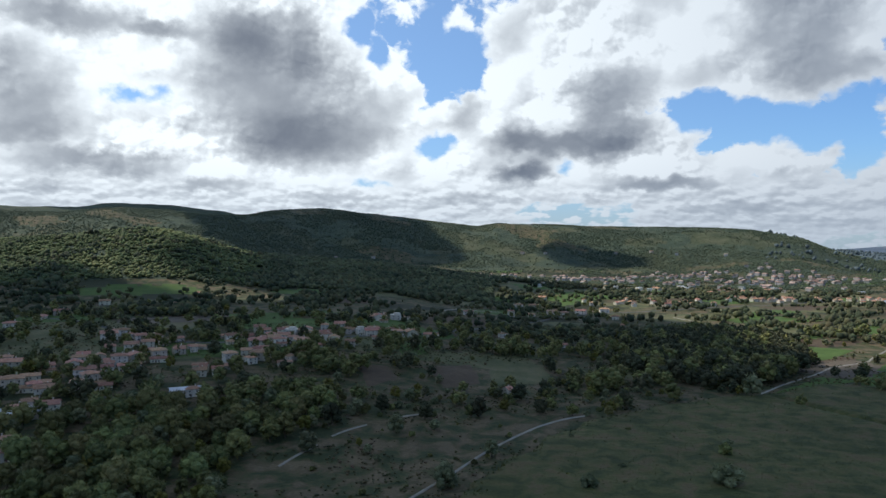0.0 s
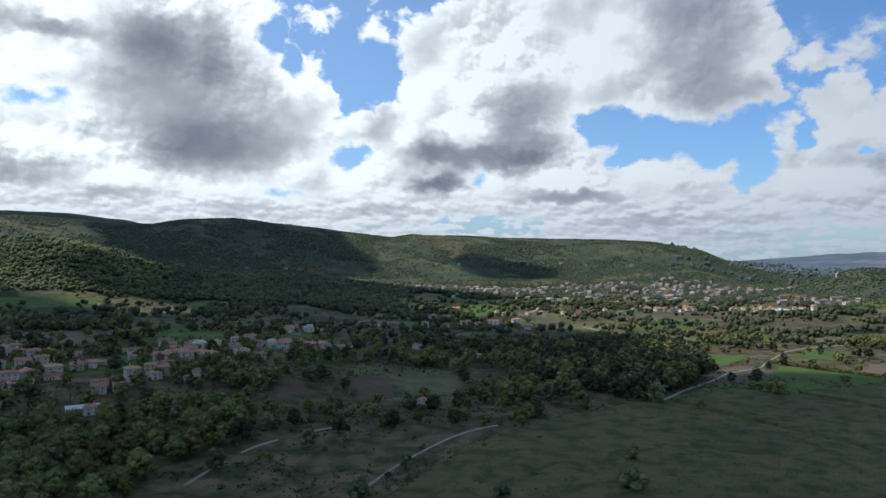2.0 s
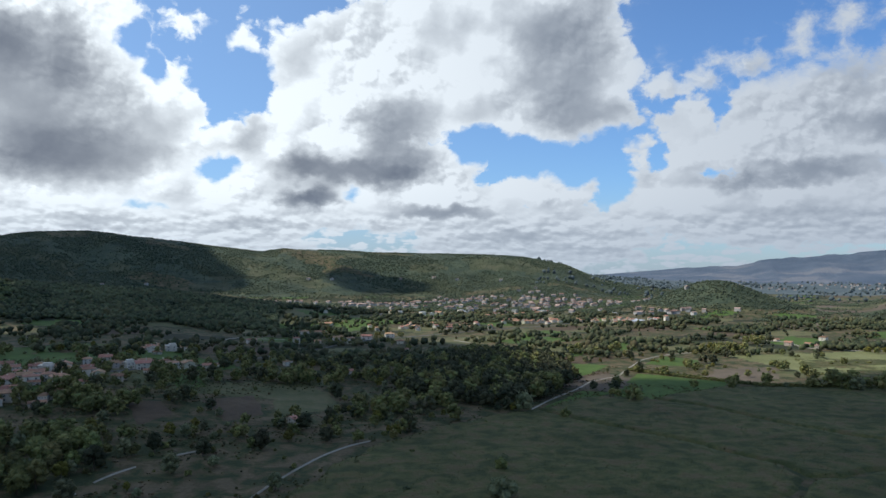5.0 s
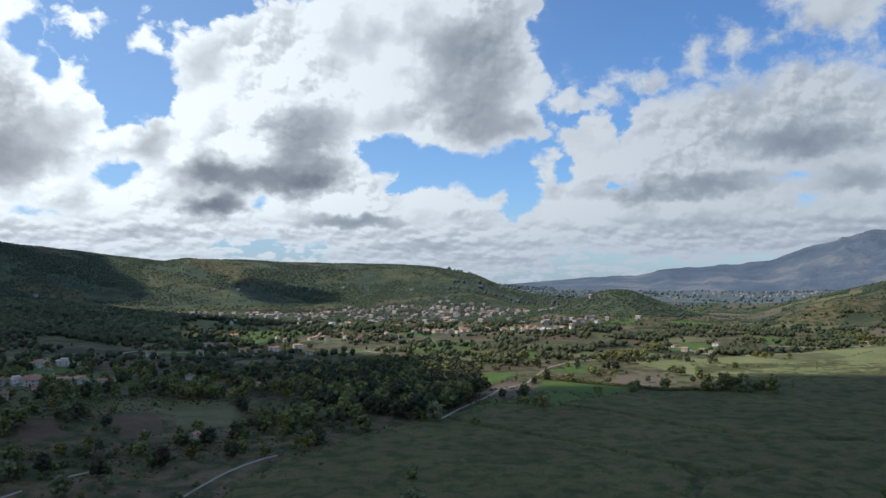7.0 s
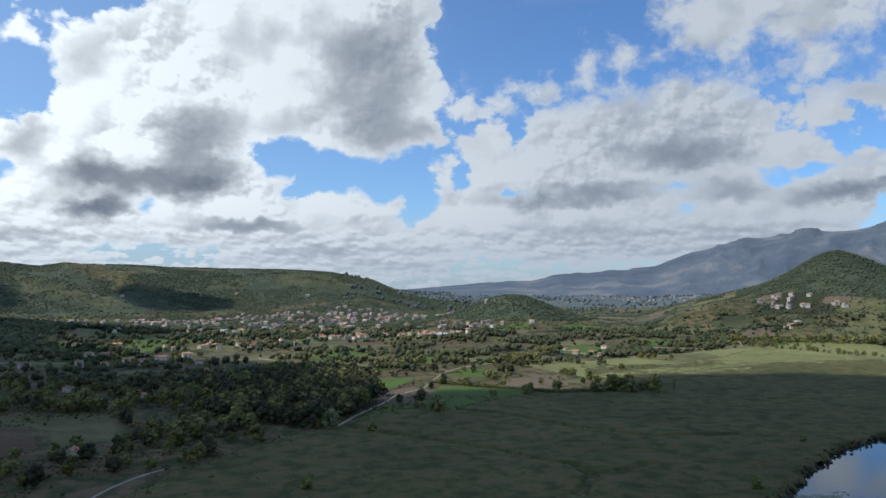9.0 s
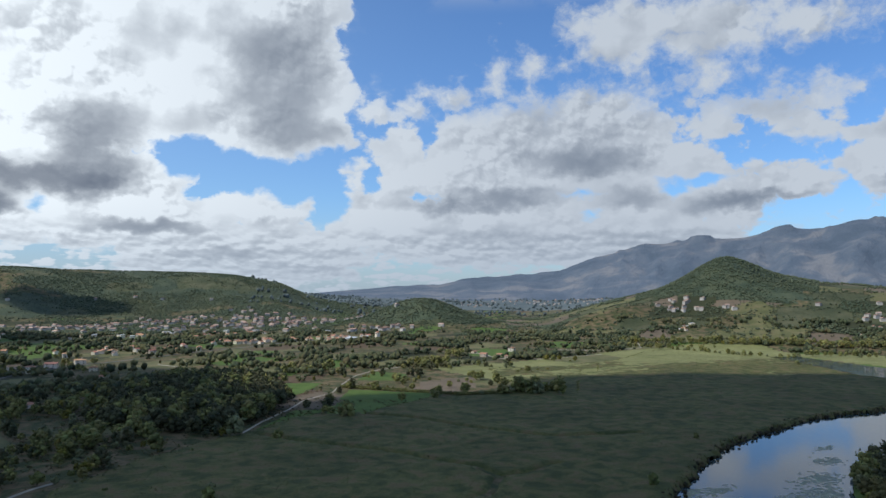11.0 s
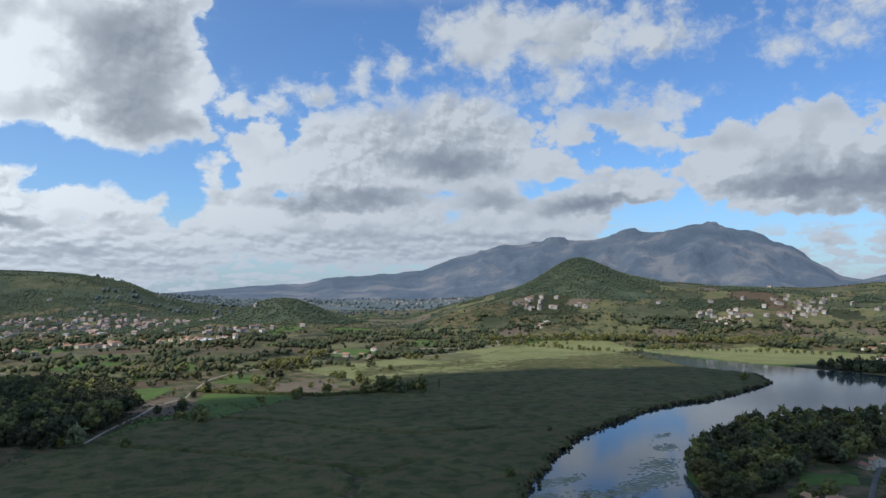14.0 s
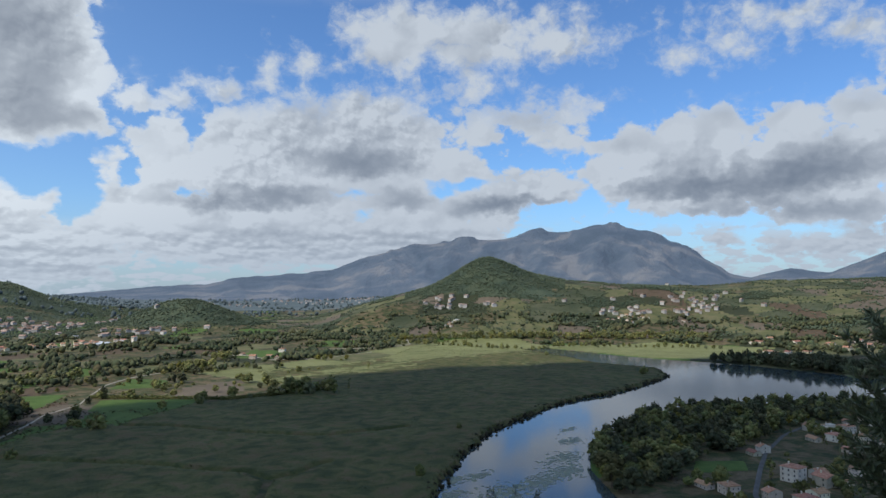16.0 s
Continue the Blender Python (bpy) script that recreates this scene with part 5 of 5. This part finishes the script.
def hip_roof(w, d, h, ridge, out=0.6, thick=0.2):
    bm = bmesh.new()
    lo = [bm.verts.new(p) for p in ((-w - out, -d - out, h), (w + out, -d - out, h), (w + out, d + out, h), (-w - out, d + out, h))]
    up = [bm.verts.new((p.co.x, p.co.y, h + thick)) for p in lo]
    top = max(w - d, 0.6)
    r0, r1 = bm.verts.new((-top, 0, ridge)), bm.verts.new((top, 0, ridge))
    bm.faces.new(lo[::-1])
    for k in range(4):
        bm.faces.new((lo[k], lo[(k + 1) % 4], up[(k + 1) % 4], up[k]))
    bm.faces.new((up[0], up[1], r1, r0))
    bm.faces.new((up[2], up[3], r0, r1))
    bm.faces.new((up[1], up[2], r1))
    bm.faces.new((up[3], up[0], r0))
    return bm


def window_at(parent, x, y, z, face, wide=0.75, tall=1.1, detail=2):
    """A window in the wall that looks along face (0 south, 1 east, 2 north, 3 west)."""
    turn = pose(x, y, z, 0, 0, 90 * face)
    fr = boxed((-wide / 2 - 0.1, wide / 2 + 0.1, -0.09, 0.05, -tall / 2 - 0.1, -tall / 2), (-wide / 2 - 0.08, wide / 2 + 0.08, -0.05, 0.05, tall / 2, tall / 2 + 0.08),
               (-wide / 2 - 0.08, -wide / 2, -0.06, 0.05, -tall / 2, tall / 2), (wide / 2, wide / 2 + 0.08, -0.06, 0.05, -tall / 2, tall / 2))
    if detail < 2:
        box(fr, -wide / 2, wide / 2, -0.025, 0.04, -tall / 2, tall / 2)
    w = part("window", fr, FRAME, parent)
    w.matrix_basis = turn
    if detail > 1:
        part("pane", boxed((-wide / 2, wide / 2, -0.025, 0.04, -tall / 2, tall / 2)), PANE, w)
    else:
        w.data.materials[0] = PANE
    return w


def faces_of(parent, w, d, floors, along_x, along_y, detail):
    for fl in floors:
        for k in range(along_x):
            px = -w + 2 * w * (k + 0.5) / along_x
            window_at(parent, px, -d, fl, 0, detail=detail)
            if detail > 1 or k == 0:
                window_at(parent, px, d, fl, 2, detail=detail)
        for k in range(along_y):
            py = -d + 2 * d * (k + 0.5) / along_y
            window_at(parent, w, py, fl, 1, detail=detail)
            window_at(parent, -w, py, fl, 3, detail=detail)


def house_kind(label, w, d, h, ridge, wall, roof, kind="gable", floors=(1.6, 4.4), along_x=3, along_y=1, detail=2, chimney=True, door=True):
    root = tagged(new("house"), label, "house")
    if kind == "gable":
        part("wall", gable_wall(w, d, h, ridge), wall, root)
        part("roof", gable_roof(w, d, h, ridge), roof, root)
    elif kind == "hip":
        part("wall", boxed((-w, w, -d, d, -1.5, h - 0.01)), wall, root)
        part("roof", hip_roof(w, d, h, ridge), roof, root)
    elif kind == "flat":
        part("wall", boxed((-w, w, -d, d, -1.5, h)), wall, root)
        part("roof", boxed((-w - 0.3, w + 0.3, -d - 0.3, d + 0.3, h + 0.004, h + 0.25), (-w + 0.5, w * 0.2, -d + 0.5, d * 0.3, h + 0.25, h + 2.3)), roof, root)
    faces_of(root, w, d, floors, along_x, along_y, detail)
    if door:
        part("door", boxed((-0.55 - w * 0.33, 0.55 - w * 0.33, -d - 0.06, -d + 0.03, 0.0, 2.15)), WOODWORK, root)
    if chimney:
        part("chimney", boxed((w * 0.35 - 0.3, w * 0.35 + 0.3, d * 0.3 - 0.3, d * 0.3 + 0.3, h * 0.8, ridge + 0.9), (w * 0.35 - 0.42, w * 0.35 + 0.42, d * 0.3 - 0.42, d * 0.3 + 0.42, ridge + 0.9, ridge + 1.05)), wall, root)
    if kind == "flat":
        part("balcony", boxed((-w * 0.7, w * 0.7, -d - 1.4, -d - 0.004, 3.0, 3.18), (-w * 0.7, w * 0.7, -d - 1.4, -d - 1.3, 3.18, 4.0)), wall, root)
    return root


WHITE = surface("white_plaster", [(0.58, 0.52, 0.43), (0.70, 0.65, 0.56)], 3, rough=0.85, bump=0.08, bump_size=0.02, spread=0.12, hue=0.01, fleck=0.1)
WHITE_I = surface("far_plaster", [(0.32, 0.30, 0.28), (0.46, 0.44, 0.41)], 40, rough=0.85, bump=0, spread=0.2, hue=0.02, by="island", fleck=0.1)
TILE_I = surface("far_tiles", [(0.26, 0.16, 0.12), (0.40, 0.30, 0.25)], 40, rough=0.85, bump=0, spread=0.3, by="island", fleck=0.1)
OLIVE = surface("olive_leaves", [(0.075, 0.090, 0.042), (0.130, 0.145, 0.080)], 0.3, rough=0.55, bump=0, spread=0.4, hue=0.02, by="island", fleck=0.2)
LILY = surface("lily_pads", [(0.10, 0.13, 0.075), (0.16, 0.18, 0.11)], 6, rough=0.4, bump=0, spread=0.3, by="island", fleck=0.2)
FRAME = surface("window_frame_paint", [(0.35, 0.32, 0.29)], 1.0, rough=0.6, bump=0, spread=0.3, fleck=0.05)
HOUSE_KINDS = {
    "gable": house_kind("two-storey plastered house with a tiled gable roof", 5.5, 4.5, 5.8, 7.7, PLASTER, TILE),
    "gable_white": house_kind("white two-storey house with a tiled gable roof", 5.5, 4.6, 5.8, 7.8, WHITE, TILE),
    "hip": house_kind("square plastered house with a hipped tile roof", 5.6, 5.0, 6.2, 8.3, PLASTER, TILE, "hip", along_y=2),
    "tall": house_kind("white three-storey house with a hipped tile roof", 5.4, 5.0, 8.6, 10.4, WHITE, TILE, "hip", (1.6, 4.4, 7.1), 3, 2),
    "low": house_kind("long low outbuilding with a tiled roof", 6.4, 3.2, 3.2, 4.7, PLASTER, TILE, floors=(1.5,), along_x=3, chimney=False),
    "villa": house_kind("pale flat-roofed villa with a long balcony", 5.5, 4.8, 6.3, 6.3, WHITE, WHITE, "flat", along_y=2, chimney=False),
    "mid_gable": house_kind("plastered house with a tiled gable roof", 5.5, 4.5, 5.6, 7.5, PLASTER, TILE, along_x=2, along_y=1, detail=1),
    "mid_white": house_kind("white plastered house with a hipped tile roof", 5.5, 5.0, 6.0, 7.9, WHITE, TILE, "hip", along_x=2, along_y=1, detail=1),
    "far_gable": house_kind("small far house with a tiled roof", 5.5, 4.5, 5.6, 7.5, PLASTER, TILE, floors=(3.6,), along_x=2, along_y=0, detail=1, chimney=False, door=False),
    "far_white": house_kind("small white far house with a tiled roof", 5.5, 4.5, 5.8, 7.6, WHITE, TILE, floors=(3.8,), along_x=2, along_y=0, detail=1, chimney=False, door=False),
    "far_block": house_kind("pale far block of flats with a flat roof", 6.5, 5.0, 8.0, 8.0, WHITE, SHEET, "hip", floors=(3.0, 6.0), along_x=2, along_y=0, detail=1, chimney=False, door=False),
    "shed": house_kind("long low shed with a pale sheet roof", 9.0, 5.0, 4.2, 5.4, WHITE, SHEET, floors=(2.6,), along_x=3, along_y=0, detail=1, chimney=False, door=False),
}
built = set()


def settle(key, x, y, width, turn, group):
    m = pose(x, y, float(height(x, y)) - 0.1, 0, 0, turn)
    if key in built:
        ob = copy_thing(HOUSE_KINDS[key], m)
    else:
        ob = HOUSE_KINDS[key]
        ob.matrix_basis = m
        built.add(key)
    s = width * 0.80 / 11.5
    least = 0.48 if x > 900 else 0.62
    ob.scale = (s, max(least, min(1.1, s)), max(least * 0.9, min(0.68, s)))
    return tagged(ob, group=group)


rnd = random.Random(3)
for spots, keys, group, base in ((WEST_VILLAGE, ["gable", "hip", "gable_white", "gable", "tall", "gable_white"], "houses of the western village", 28),
                                 (MIDDLE_VILLAGE, ["gable_white", "hip", "gable", "gable_white", "villa"], "houses of the middle village", 12),
                                 (OUTLYING, ["mid_gable", "low", "mid_white", "low"], "outlying houses", 20),
                                 (CHURCH_HAMLET, ["mid_white", "mid_gable", "tall", "mid_gable"], "houses of the hamlet below the wood", -10),
                                 (FARM, ["low", "mid_gable", "low", "mid_white"], "farm buildings", 35),
                                 (SOUTH_HAMLET, ["tall", "gable_white", "hip", "gable", "gable", "low", "villa"], "lakeside houses", 55),
                                 (SHORE_HAMLET, ["low", "far_white", "far_gable", "far_white"], "houses on the far shore", 60)):
    for k, (x, y, width) in enumerate(spots):
        settle(keys[k % len(keys)], x, y, width * (0.74 if spots is SOUTH_HAMLET else 0.7 if spots is SHORE_HAMLET else 0.82), base + rnd.uniform(-14, 14) + 90 * (rnd.random() < 0.25), group)
        for extra in range(3 if spots in (WEST_VILLAGE, MIDDLE_VILLAGE) else spots is SOUTH_HAMLET):
            a = rnd.uniform(0, 6.28)
            ax, ay = x + (width * 0.5 + 5) * math.cos(a), y + (width * 0.5 + 5) * math.sin(a)
            if clear(ax, ay, 1.0):
                settle(rnd.choice(["low", "low", "mid_gable", "mid_white"]), ax, ay, rnd.uniform(6.5, 10), base + rnd.uniform(-10, 10), group)
settle("shed", -178, 290, 22, 30, "western village sheds")
settle("shed", -118, 334, 12, 25, "western village sheds")

# hamlets further off: centre, half-widths, number of houses; the farthest ones are joined
HUDDLE = []
for x, y, wide, deep, count, keys, group in [
        (430, 1130, 240, 70, 44, ["far_gable", "far_white", "far_block"], "houses of the valley town"),
        (560, 1330, 260, 110, 70, ["far_white", "far_block", "far_white"], "houses of the valley town"),
        (460, 950, 120, 35, 34, ["far_gable", "far_white", "far_gable"], "houses of the roadside hamlet"),
        (250, 895, 80, 35, 18, ["far_gable", "far_white"], "houses of the roadside hamlet"),
        (210, 1560, 70, 40, 10, ["far_white", "far_gable"], "houses under the ridge"),
        (20, 1500, 120, 60, 8, ["far_white"], "houses under the ridge"),
        (-260, 1700, 60, 40, 6, ["far_white"], "houses on the ridge"),
        (1185, 390, 95, 50, 36, ["far_gable", "far_white", "far_gable"], "houses of the hillside village"),
        (1290, 315, 85, 50, 20, ["far_gable", "far_white"], "houses of the hillside village"),
        (1145, 705, 60, 75, 18, ["far_gable", "far_white"], "houses under the green cone"),
        (1005, 640, 35, 25, 9, ["far_white", "shed"], "sheds on the slope"),
        (1500, 430, 180, 120, 16, ["far_white"], "scattered hill farms"),
        (600, 945, 70, 30, 20, ["far_white", "far_gable", "shed"], "houses of the roadside hamlet"),
        (500, 1540, 180, 55, 44, ["far_white"], "houses of the valley town"),
        (300, 1460, 80, 40, 22, ["far_white"], "houses under the ridge"),
        (740, 1090, 90, 45, 16, ["far_white", "far_gable"], "houses of the valley town"),
        (700, 1420, 150, 80, 44, ["far_white", "far_block"], "houses of the valley town"),
        (-820, 1500, 120, 90, 8, ["far_white"], "farms under the western ridge"),
        (380, 1900, 260, 60, 6, ["far_white"], "farms on the ridge"),
        (2350, 2200, 700, 420, 100, ["far_block", "far_white"], "houses of the far town")]:
    n = 0
    while n < count:
        px, py = x + rnd.gauss(0, 0.55) * wide, y + rnd.gauss(0, 0.55) * deep
        if inside(LAKE, px, py) < -15 and inside(MARSH, px, py) < -10 and (px < 900 or px > 1700 or height(px, py) < 66):
            far = math.hypot(px, py)
            width, turn = rnd.uniform(6, 12) * (0.68 if px > 900 else 1.0), rnd.uniform(0, 180)
            if far > 1260:
                HUDDLE.append((px, py, width * (1.25 if far > 2200 else 1.0), turn))
            else:
                settle(keys[n % len(keys)], px, py, width, turn, group)
            n += 1
settle("shed", 571, 924, 26, 30, "sheds of the valley town")
settle("shed", 600, 905, 22, 30, "sheds of the valley town")

hv, hf, hm, base = [], [], [], 0
for px, py, width, turn in HUDDLE:
    w, d, e, top, out = width * 0.42, 4.0, 4.6, 6.2, 0.5
    s, c = math.sin(radians(turn)), math.cos(radians(turn))
    z = float(height(px, py))
    shell = [(-w, -d, -2), (w, -d, -2), (w, d, -2), (-w, d, -2), (-w, -d, e), (w, -d, e), (w, d, e), (-w, d, e)]
    shell += [(-w - out, -d - out, e + 0.02), (w + out, -d - out, e + 0.02), (w + out, d + out, e + 0.02), (-w - out, d + out, e + 0.02), (-w - out, 0, top), (w + out, 0, top)]
    hv += [(px + a * c - b * s, py + a * s + b * c, z + q) for a, b, q in shell]
    hf += [[base + k for k in f] for f in ((0, 1, 5, 4), (1, 2, 6, 5), (2, 3, 7, 6), (3, 0, 4, 7), (8, 9, 13, 12), (10, 11, 12, 13), (9, 10, 13, 13), (11, 8, 12, 12))]
    hm += [0] * 4 + [1] * 4
    base += 14
tri = []
for f in hf:
    tri.append((f[0], f[1], f[2]))
    tri.append((f[0], f[2], f[3]) if f[2] != f[3] else (f[0], f[1], f[2]))
far_homes = mesh_of("far_houses", hv, tri, WHITE_I)
far_homes.materials.append(TILE_I)
far_homes.polygons.foreach_set("material_index", np.repeat(hm, 2).astype(np.int32))
tagged(new("far_houses", far_homes), "pale houses of the distant towns", "houses", kind="stuff")


# ---- the viewpoint's own shrubs ----
def feathery(name, label, x, y, tall, spread, stems, leaves, low, seed, leaf_size, upright=0.5):
    """A small tree of thin upswept twigs set with narrow leaves."""
    r = random.Random(seed)
    root = tagged(new(name), label, "tree")
    root.location = (x, y, float(height(x, y)) - 0.05)
    bend = [Vector((0, 0, -0.3)), Vector((0.04, 0.03, tall * 0.35)), Vector((0.0, 0.06, tall * 0.72))]
    v, f = tube([tuple(p) for p in bend], (0.07, 0.055, 0.03), 8)
    part("trunk", mesh_of("trunk", v, f, BARK), BARK, root)
    twigs, blades = [], []
    for k in range(stems):
        h = tall * r.uniform(low, 0.8)
        a = k * 2.4 + r.uniform(-0.4, 0.4)
        room = spread * math.sqrt(max(0.05, 1 - (max(0, h / tall - 0.45) / 0.62) ** 2))
        out = room * r.uniform(0.55, 1.0)
        start = np.array([0.02, 0.03, h])
        tip = start + np.array([out * math.cos(a), out * math.sin(a), r.uniform(0.15, 0.6) * upright * tall * 0.5])
        tip[2] = min(tip[2], tall)
        mid = 0.5 * (start + tip) + np.array([0, 0, -0.06 * out + 0.05])
        path = [(1 - u) ** 2 * start + 2 * u * (1 - u) * mid + u * u * tip for u in np.linspace(0, 1, 6)]
        twigs.append(tube(path, np.linspace(0.006, 0.0015, 6), 4))
        for _ in range(leaves):
            u = r.uniform(0.25, 1.0)
            o = (1 - u) ** 2 * start + 2 * u * (1 - u) * mid + u * u * tip
            d = (tip - mid) / np.linalg.norm(tip - mid) * r.uniform(0.4, 1.1) + np.array([r.gauss(0, 0.6), r.gauss(0, 0.6), r.gauss(0.1, 0.5)])
            d /= np.linalg.norm(d)
            e = np.cross(d, (r.gauss(0, 1), r.gauss(0, 1), r.gauss(0, 1)))
            e /= np.linalg.norm(e)
            n = leaf_size * r.uniform(0.7, 1.3)
            blades.append(np.array([o, o + d * n * 0.5 + e * n * 0.10, o + d * n, o + d * n * 0.5 - e * n * 0.10]))
    v, f = join(twigs)
    part("twigs", mesh_of("twigs", v, f, BARK), BARK, root)
    v = np.concatenate(blades)
    part("leaves", mesh_of("leaves", v, np.arange(len(v)).reshape(-1, 4), OLIVE), OLIVE, root, "narrow grey-green leaves")
    return root


feathery("olive_tree", "young olive tree with narrow grey-green leaves on the slope", 6.5, -0.22, 3.65, 0.66, 150, 85, 0.25, 5, 0.09)
feathery("shrub", "leafy shrub tops on the slope below the viewpoint", 8.2, 3.95, 2.62, 0.5, 70, 50, 0.45, 6, 0.06, 0.8)
feathery("shrub", "leafy shrub tops on the slope below the viewpoint", 8.6, 3.25, 2.40, 0.45, 50, 50, 0.45, 8, 0.06, 0.8)

# ---- lily pads on the lake ----
r = np.random.default_rng(41)
pads = []
for cx_, cy_, wide, deep, count in [(350, 150, 9, 4, 150), (314, 138, 11, 6, 260), (292, 127, 11, 7, 300), (272, 129, 12, 6, 260), (249, 134, 11, 7, 240), (253, 160, 9, 3, 120), (264, 155, 9, 3, 110), (376, 163, 8, 3, 80), (236, 150, 6, 5, 100)]:
    px, py = cx_ + r.normal(0, 0.6, count) * wide, cy_ + r.normal(0, 0.6, count) * deep
    ok = inside(LAKE, px, py) > 2.5
    pads += list(zip(px[ok], py[ok], r.uniform(0.35, 1.1, ok.sum())))
pads = np.array(pads)
ring = np.linspace(0, 2 * np.pi, 8, endpoint=False)
pv = np.stack([pads[:, 0:1] + pads[:, 2:3] * np.cos(ring) * r.uniform(0.7, 1.3, (len(pads), 8)), pads[:, 1:2] + pads[:, 2:3] * np.sin(ring) * r.uniform(0.6, 1.1, (len(pads), 8)),
               np.full((len(pads), 8), 0.015) + r.uniform(0, 0.02, (len(pads), 1))], -1)
pf = np.array([[0, 1, 2], [0, 2, 3], [0, 3, 4], [0, 4, 5], [0, 5, 6], [0, 6, 7]])
tagged(new("lily_pads", mesh_of("lily_pads", pv.reshape(-1, 3), (pf[None] + (np.arange(len(pads)) * 8)[:, None, None]).reshape(-1, 3), LILY)),
       "floating lily pads near the lake's shore", "lily pads", kind="stuff")


# ---- bell tower of the valley town ----
tower = tagged(new("bell_tower"), "square pale bell tower with a low pyramid roof", "tower")
tower.location = (594, 883, float(height(594, 883)) - 0.2)
tower.scale = (0.85, 0.85, 0.72)
part("shaft", boxed((-3.2, 3.2, -3.2, 3.2, -1.5, 13.0), (-3.5, 3.5, -3.5, 3.5, 13.0, 13.5)), WHITE, tower)
belfry = part("belfry", boxed((-3.0, -1.6, -3.0, -1.6, 13.5, 17.0), (1.6, 3.0, -3.0, -1.6, 13.5, 17.0), (1.6, 3.0, 1.6, 3.0, 13.5, 17.0), (-3.0, -1.6, 1.6, 3.0, 13.5, 17.0),
                              (-3.3, 3.3, -3.3, 3.3, 17.0, 17.4)), WHITE, tower)
part("roof", hip_roof(3.0, 3.0, 17.41, 19.2, 0.4, 0.15), TILE, tower)
